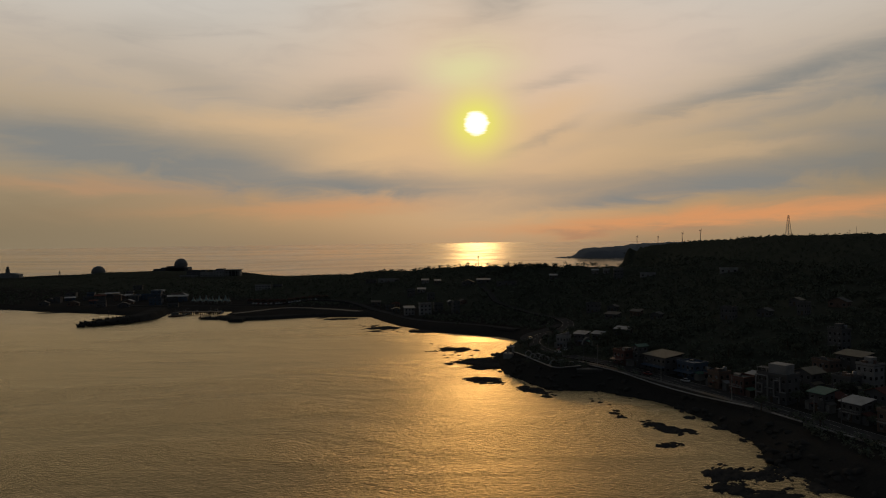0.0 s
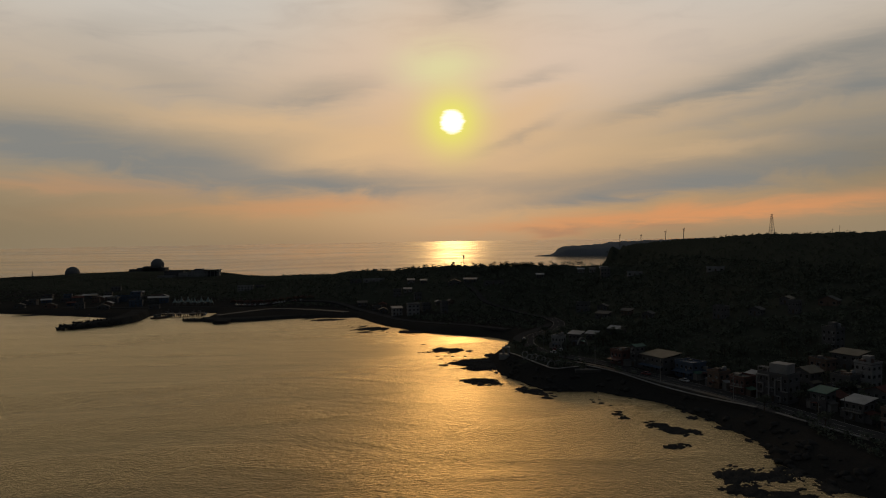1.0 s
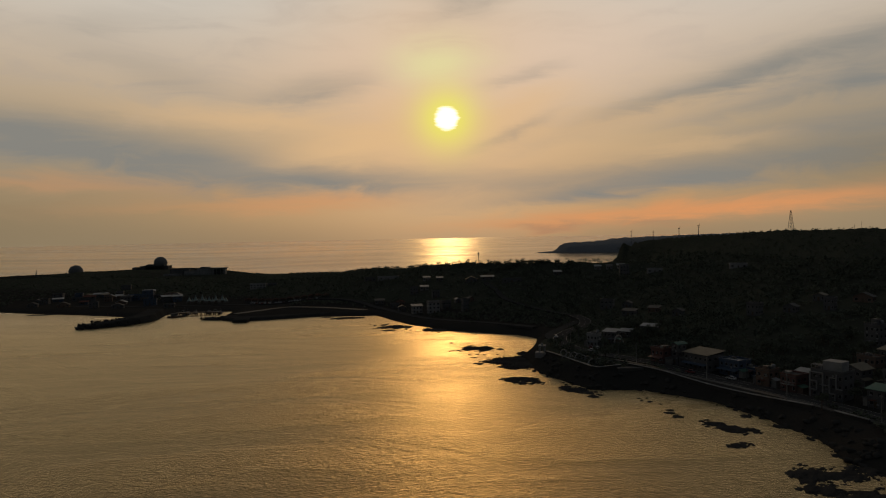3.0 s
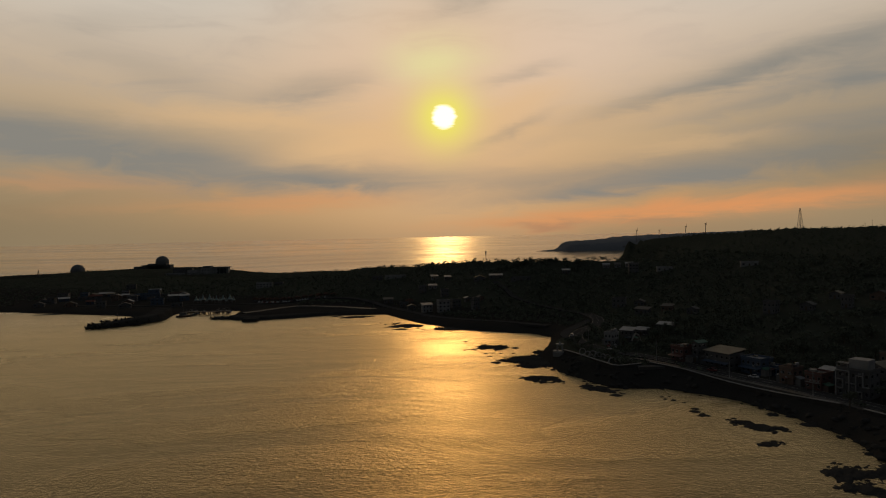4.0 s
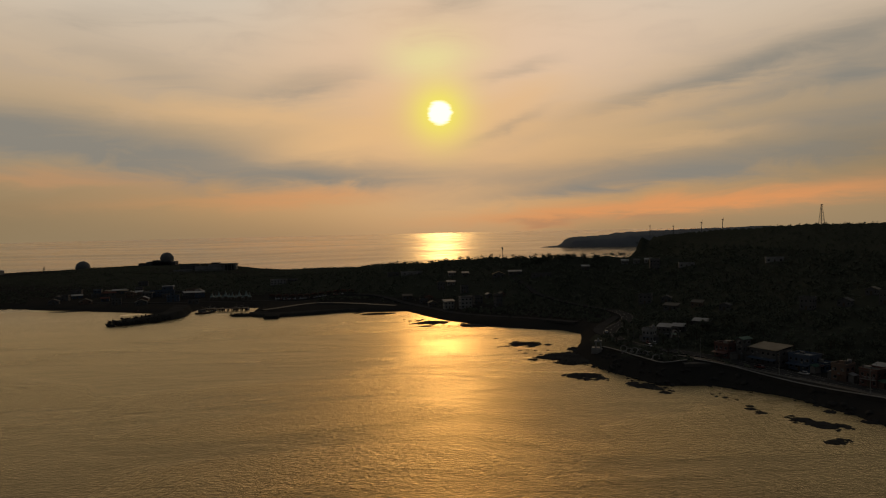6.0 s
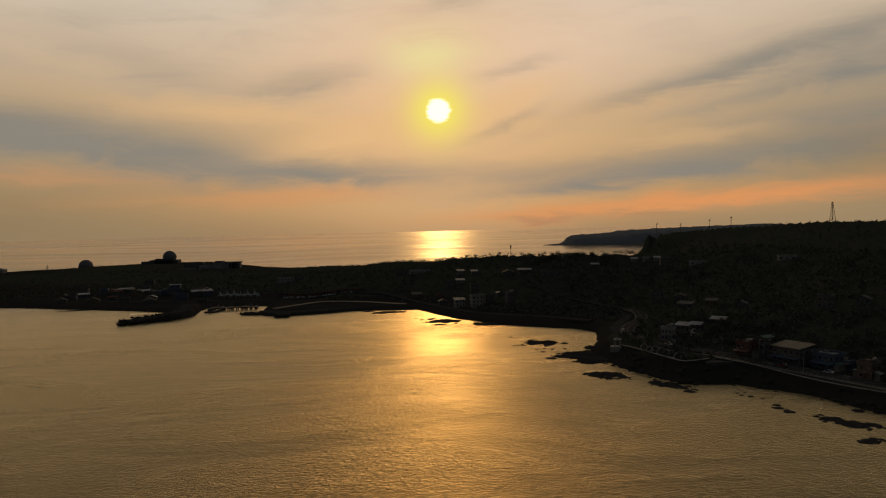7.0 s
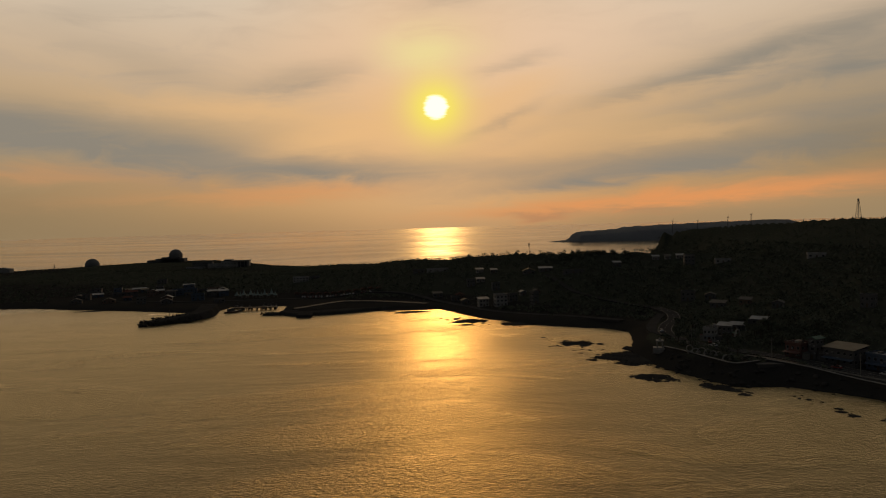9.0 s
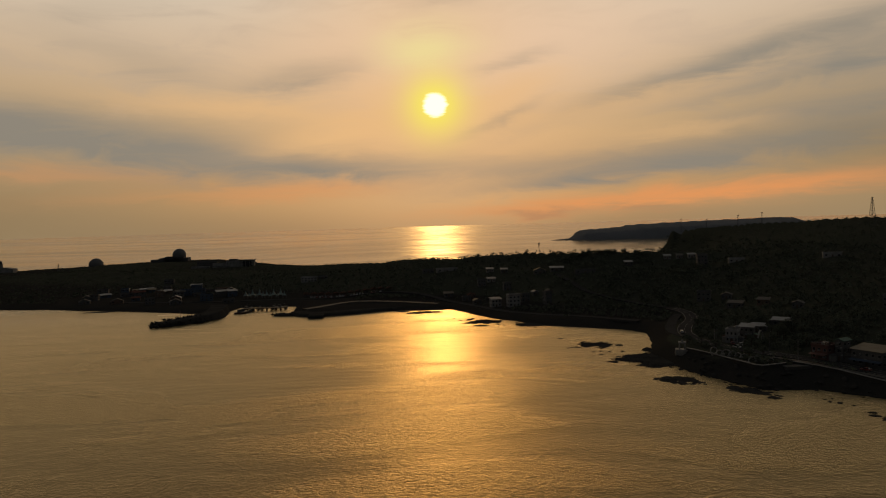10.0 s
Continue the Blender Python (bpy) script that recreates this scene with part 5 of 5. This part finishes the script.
zp = ground_at(36, 363)
pavilion = thing("pavilion", pose(35.5, 363, zp + 0.2, 0, 0, -20), "small white stepped pavilion at the tip of the park", "pavilion")
part("base", box(-3.4, -2.4, -2, 3.4, 2.4, 0.9, 0.05), PALE, pavilion)
part("step", box(-1.8, -3.3, -2, 1.8, -2.4, 0.4, 0.05), PALE, pavilion)
for k, (x, y) in enumerate(((-1.3, -1.3), (1.3, -1.3), (1.3, 1.3), (-1.3, 1.3))):
    part("pillar", box(x - 0.28, y - 0.28, 0.9, x + 0.28, y + 0.28, 4.0, 0.03), PALE, pavilion)
part("roof", box(-1.9, -1.9, 4.0, 1.9, 1.9, 4.6, 0.1), PALE, pavilion)
part("finial", turned([(0.7, 4.6), (0.6, 5.0), (0.2, 5.6), (0.05, 6.0)], 10), PALE, pavilion)
ring = thing("ring_sculpture", pose(42.5, 342.5, ground_at(42.5, 342.5) + 2.0, 0, 0, -12), "white ring-shaped sculpture standing in the park", "sculpture")
part("ring", arch_mesh(1.5, 0.2, -90, 270), PALE, ring)
part("plinth", box(-1.0, -0.7, -4.2, 1.0, 0.7, -1.6, 0.05), CONCRETE, ring)
for x, y, r, turn in ((44.6, 340.5, 1.7, -20), (46.8, 338.5, 2.3, -45), (49.0, 337, 2.0, 10), (50.6, 334.5, 1.7, -60), (52.5, 333, 1.5, -10), (52.5, 325.5, 2.0, 10), (56.5, 329, 1.4, -30), (61, 325, 1.3, -20)):
    arch = thing("arch", pose(x, y, ground_at(x, y) + 0.3, 0, 0, turn), "white curved arch in the seaside park", "arch", "white arches in the park")
    part("hoop", arch_mesh(r, 0.2), PALE, arch)
    for s in (-1, 1):
        part("footing", box(s * r - 0.5, -0.5, -1.5, s * r + 0.5, 0.5, 0.2, 0.04), CONCRETE, arch)
big = thing("arch", pose(76, 362, ground_at(76, 362), 0, 0, 50), "tall curved grey canopy frame beside the road", "arch")
part("hoop", arch_mesh(6.0, 0.3, 20, 150), CONCRETE, big)
part("footing", box(4.9, -0.6, -1.5, 6.3, 0.6, 2.3, 0.05), CONCRETE, big)
tagged(part("terrace", box(-6, -2.2, -2, 6, 2.2, 0.35, 0.08), PAVING, None), "pale paved terrace at the edge of the sea wall", "terrace")
bpy.data.objects["terrace"].matrix_world = pose(67.5, 315.5, ground_at(67.5, 315.5) + 0.3, 0, 0, -3)


# ---- trees and scrub ----
def leaf_cloud(rng, cx, cy, cz, rx, rz, count, size, verts, faces):
    """Many small blades in clumps that fill an uneven crown."""
    for _ in range(count):
        a, u, r = rng.uniform(0, 6.2832), rng.uniform(-1, 1), rng.random() ** 0.4
        s = math.sqrt(1 - u * u)
        bump = 0.75 + 0.35 * math.sin(3 * a + cx) * math.cos(2.3 * u + cy)
        x, y, z = cx + math.cos(a) * s * r * rx * bump, cy + math.sin(a) * s * r * rx * bump, cz + u * r * rz * bump
        k = len(verts)
        b, t = rng.uniform(0, 6.2832), rng.uniform(-0.9, 0.9)
        w = size * rng.uniform(0.6, 1.3)
        verts += [(x, y, z), (x + math.cos(b) * w, y + math.sin(b) * w, z + t * w), (x - math.sin(b) * w * 0.7, y + math.cos(b) * w * 0.7, z + rng.uniform(-0.6, 0.9) * w)]
        faces.append((k, k + 1, k + 2))


def tree_model(seed, tall, spread):
    rng = random.Random(seed)
    top = thing("tree", pose(0, 0, 0), "dark windswept coastal tree with a ragged crown", "tree", "trees along the coast road")
    bm = add_rod(bmesh.new(), (0, 0, -0.6), (0.15, 0, tall * 0.55), 0.22, 0.13, 7)
    verts, faces = [], []
    for k in range(6):
        a, f = 1.05 * k + rng.uniform(-0.3, 0.3), rng.uniform(0.32, 0.55)
        end = (math.cos(a) * spread * 0.7, math.sin(a) * spread * 0.7, tall * rng.uniform(0.6, 0.85))
        add_rod(bm, (0.1, 0, tall * f), end, 0.09, 0.03, 5)
        leaf_cloud(rng, *end, spread * 0.55, tall * 0.18, 90, 0.42, verts, faces)
    leaf_cloud(rng, 0, 0, tall * 0.8, spread * 0.6, tall * 0.22, 120, 0.42, verts, faces)
    part("trunk", bm, BARK, top)
    crown = sheet("crown", verts, faces, LEAF, smooth=False)
    crown.parent = top
    return top


models = [tree_model(k, tall, spread) for k, (tall, spread) in enumerate(((6.5, 2.4), (5.2, 2.6), (7.5, 2.2), (4.5, 2.0)))]
rng = random.Random(21)
near = [(124, 291), (120, 288), (116, 287), (121, 283), (108, 288), (131, 262), (137, 264), (145, 236), (138, 252), (128, 246), (90, 336), (96, 333), (84, 345), (90, 345), (98, 342), (104, 333), (112, 318), (118, 312),
        (124, 305), (66, 352), (62, 340), (57, 345), (55, 333), (60, 330), (48, 352), (45, 362), (42, 372), (46, 380), (48, 395), (85, 385), (92, 392), (98, 398), (86, 408), (74, 412), (66, 414), (79, 372), (88, 365),
        (140, 285), (150, 290), (160, 295), (133, 282), (150, 222), (146, 205), (160, 208), (165, 240), (172, 262), (165, 270), (128, 275), (112, 240), (116, 238), (119, 230)]
near += [(rng.uniform(118, 182), rng.uniform(205, 325)) for _ in range(110)] + [(rng.uniform(84, 118), rng.uniform(322, 400)) for _ in range(34)]
homes = [(o.location.x, o.location.y) for o in scene.objects if o.parent is None and o.get("category") in ("house", "apartment block")]
near = [q for q in near if all(math.hypot(q[0] - h[0], q[1] - h[1]) > 6 for h in homes) and min(math.hypot(q[0] - c[0], q[1] - c[1]) for c in road_line) > 7]
for k, (x, y) in enumerate(near):
    m = pose(x, y, ground_at(x, y), 0, 0, rng.uniform(0, 360)) @ Matrix.Scale(rng.uniform(0.8, 1.2), 4)
    if k < 4:
        models[k].matrix_world = pose(x, y, ground_at(x, y), 0, 0, rng.uniform(0, 360))
    else:
        copy_thing(models[k % 4], pose(x, y, ground_at(x, y), 0, 0, rng.uniform(0, 360)))


def build_woodland():
    rng, pr = random.Random(8), np.random.RandomState(8)
    n = 70000
    az, r = np.radians(pr.uniform(-40, 44, n)), 190 * (1650 / 190) ** pr.uniform(0, 1, n) ** 0.85
    x, y = -45 + np.sin(az) * r, np.cos(az) * r
    h = height(x, y)
    ds, _ = seg_distance(x, y, LAND, True)
    keep = (h > 3.0) & (ds > 14)
    for line, clear in ((COAST, 4.8), (HILL_ROAD, 2.6), (SIDE_ROAD, 5), (HARBOUR_ROAD, 7), (QUAY_ROAD, 8)):
        keep &= seg_distance(x, y, np.array(line, float), False)[0] > clear
    keep &= ~((x > -460) & (x < -90) & (y < 790) & (h < 5.2))
    keep &= ~((x < 190) & (y < 345) & (x > 60) & (pr.uniform(0, 1, n) < 0.5))
    keep &= ~((x > -70) & (x < 30) & (y > 570) & (y < 700) & (pr.uniform(0, 1, n) < 0.5))
    for ob in scene.objects:
        if ob.parent is None and ob.get("category") in ("house", "harbour building", "observatory", "visitor hall", "apartment block"):
            keep &= np.hypot(x - ob.location.x, y - ob.location.y - 0.0) > (16 if ob.get("category") in ("observatory", "visitor hall") else 11)
    idx = np.nonzero(keep)[0][:22000]
    verts, faces = [], []
    for i in idx:
        tall = rng.uniform(1.8, 3.6) * (1.3 if 600 < y[i] < 720 and 30 < x[i] < 160 else 0.62 if y[i] > 900 else 0.4 if x[i] > 190 and h[i] > 48 else 0.9)
        wide = tall * rng.uniform(0.6, 1.0)
        leaf_cloud(rng, x[i], y[i], h[i] + tall * 0.55, wide, tall * 0.55, 24, min(0.6 + r[i] * 0.0007, tall * (0.36 if y[i] > 640 else 0.45)), verts, faces)
    ob = sheet("scrub_woodland", verts, faces, LEAF, smooth=False)
    return tagged(ob, "dense dark scrub and windswept trees on the slopes", "woodland", kind="stuff")


build_woodland()
rng = random.Random(33)
for k in range(48):
    x = 46 + 84 * k / 47 + rng.uniform(-1.5, 1.5)
    y = 692 + rng.uniform(-8, 8)
    t = copy_thing(models[k % 4], pose(x, y, ground_at(x, y) - 3.0, 0, 0, rng.uniform(0, 360)))
    tagged(t, "dark casuarina in a row on the ridge", "tree", "trees on the ridge")
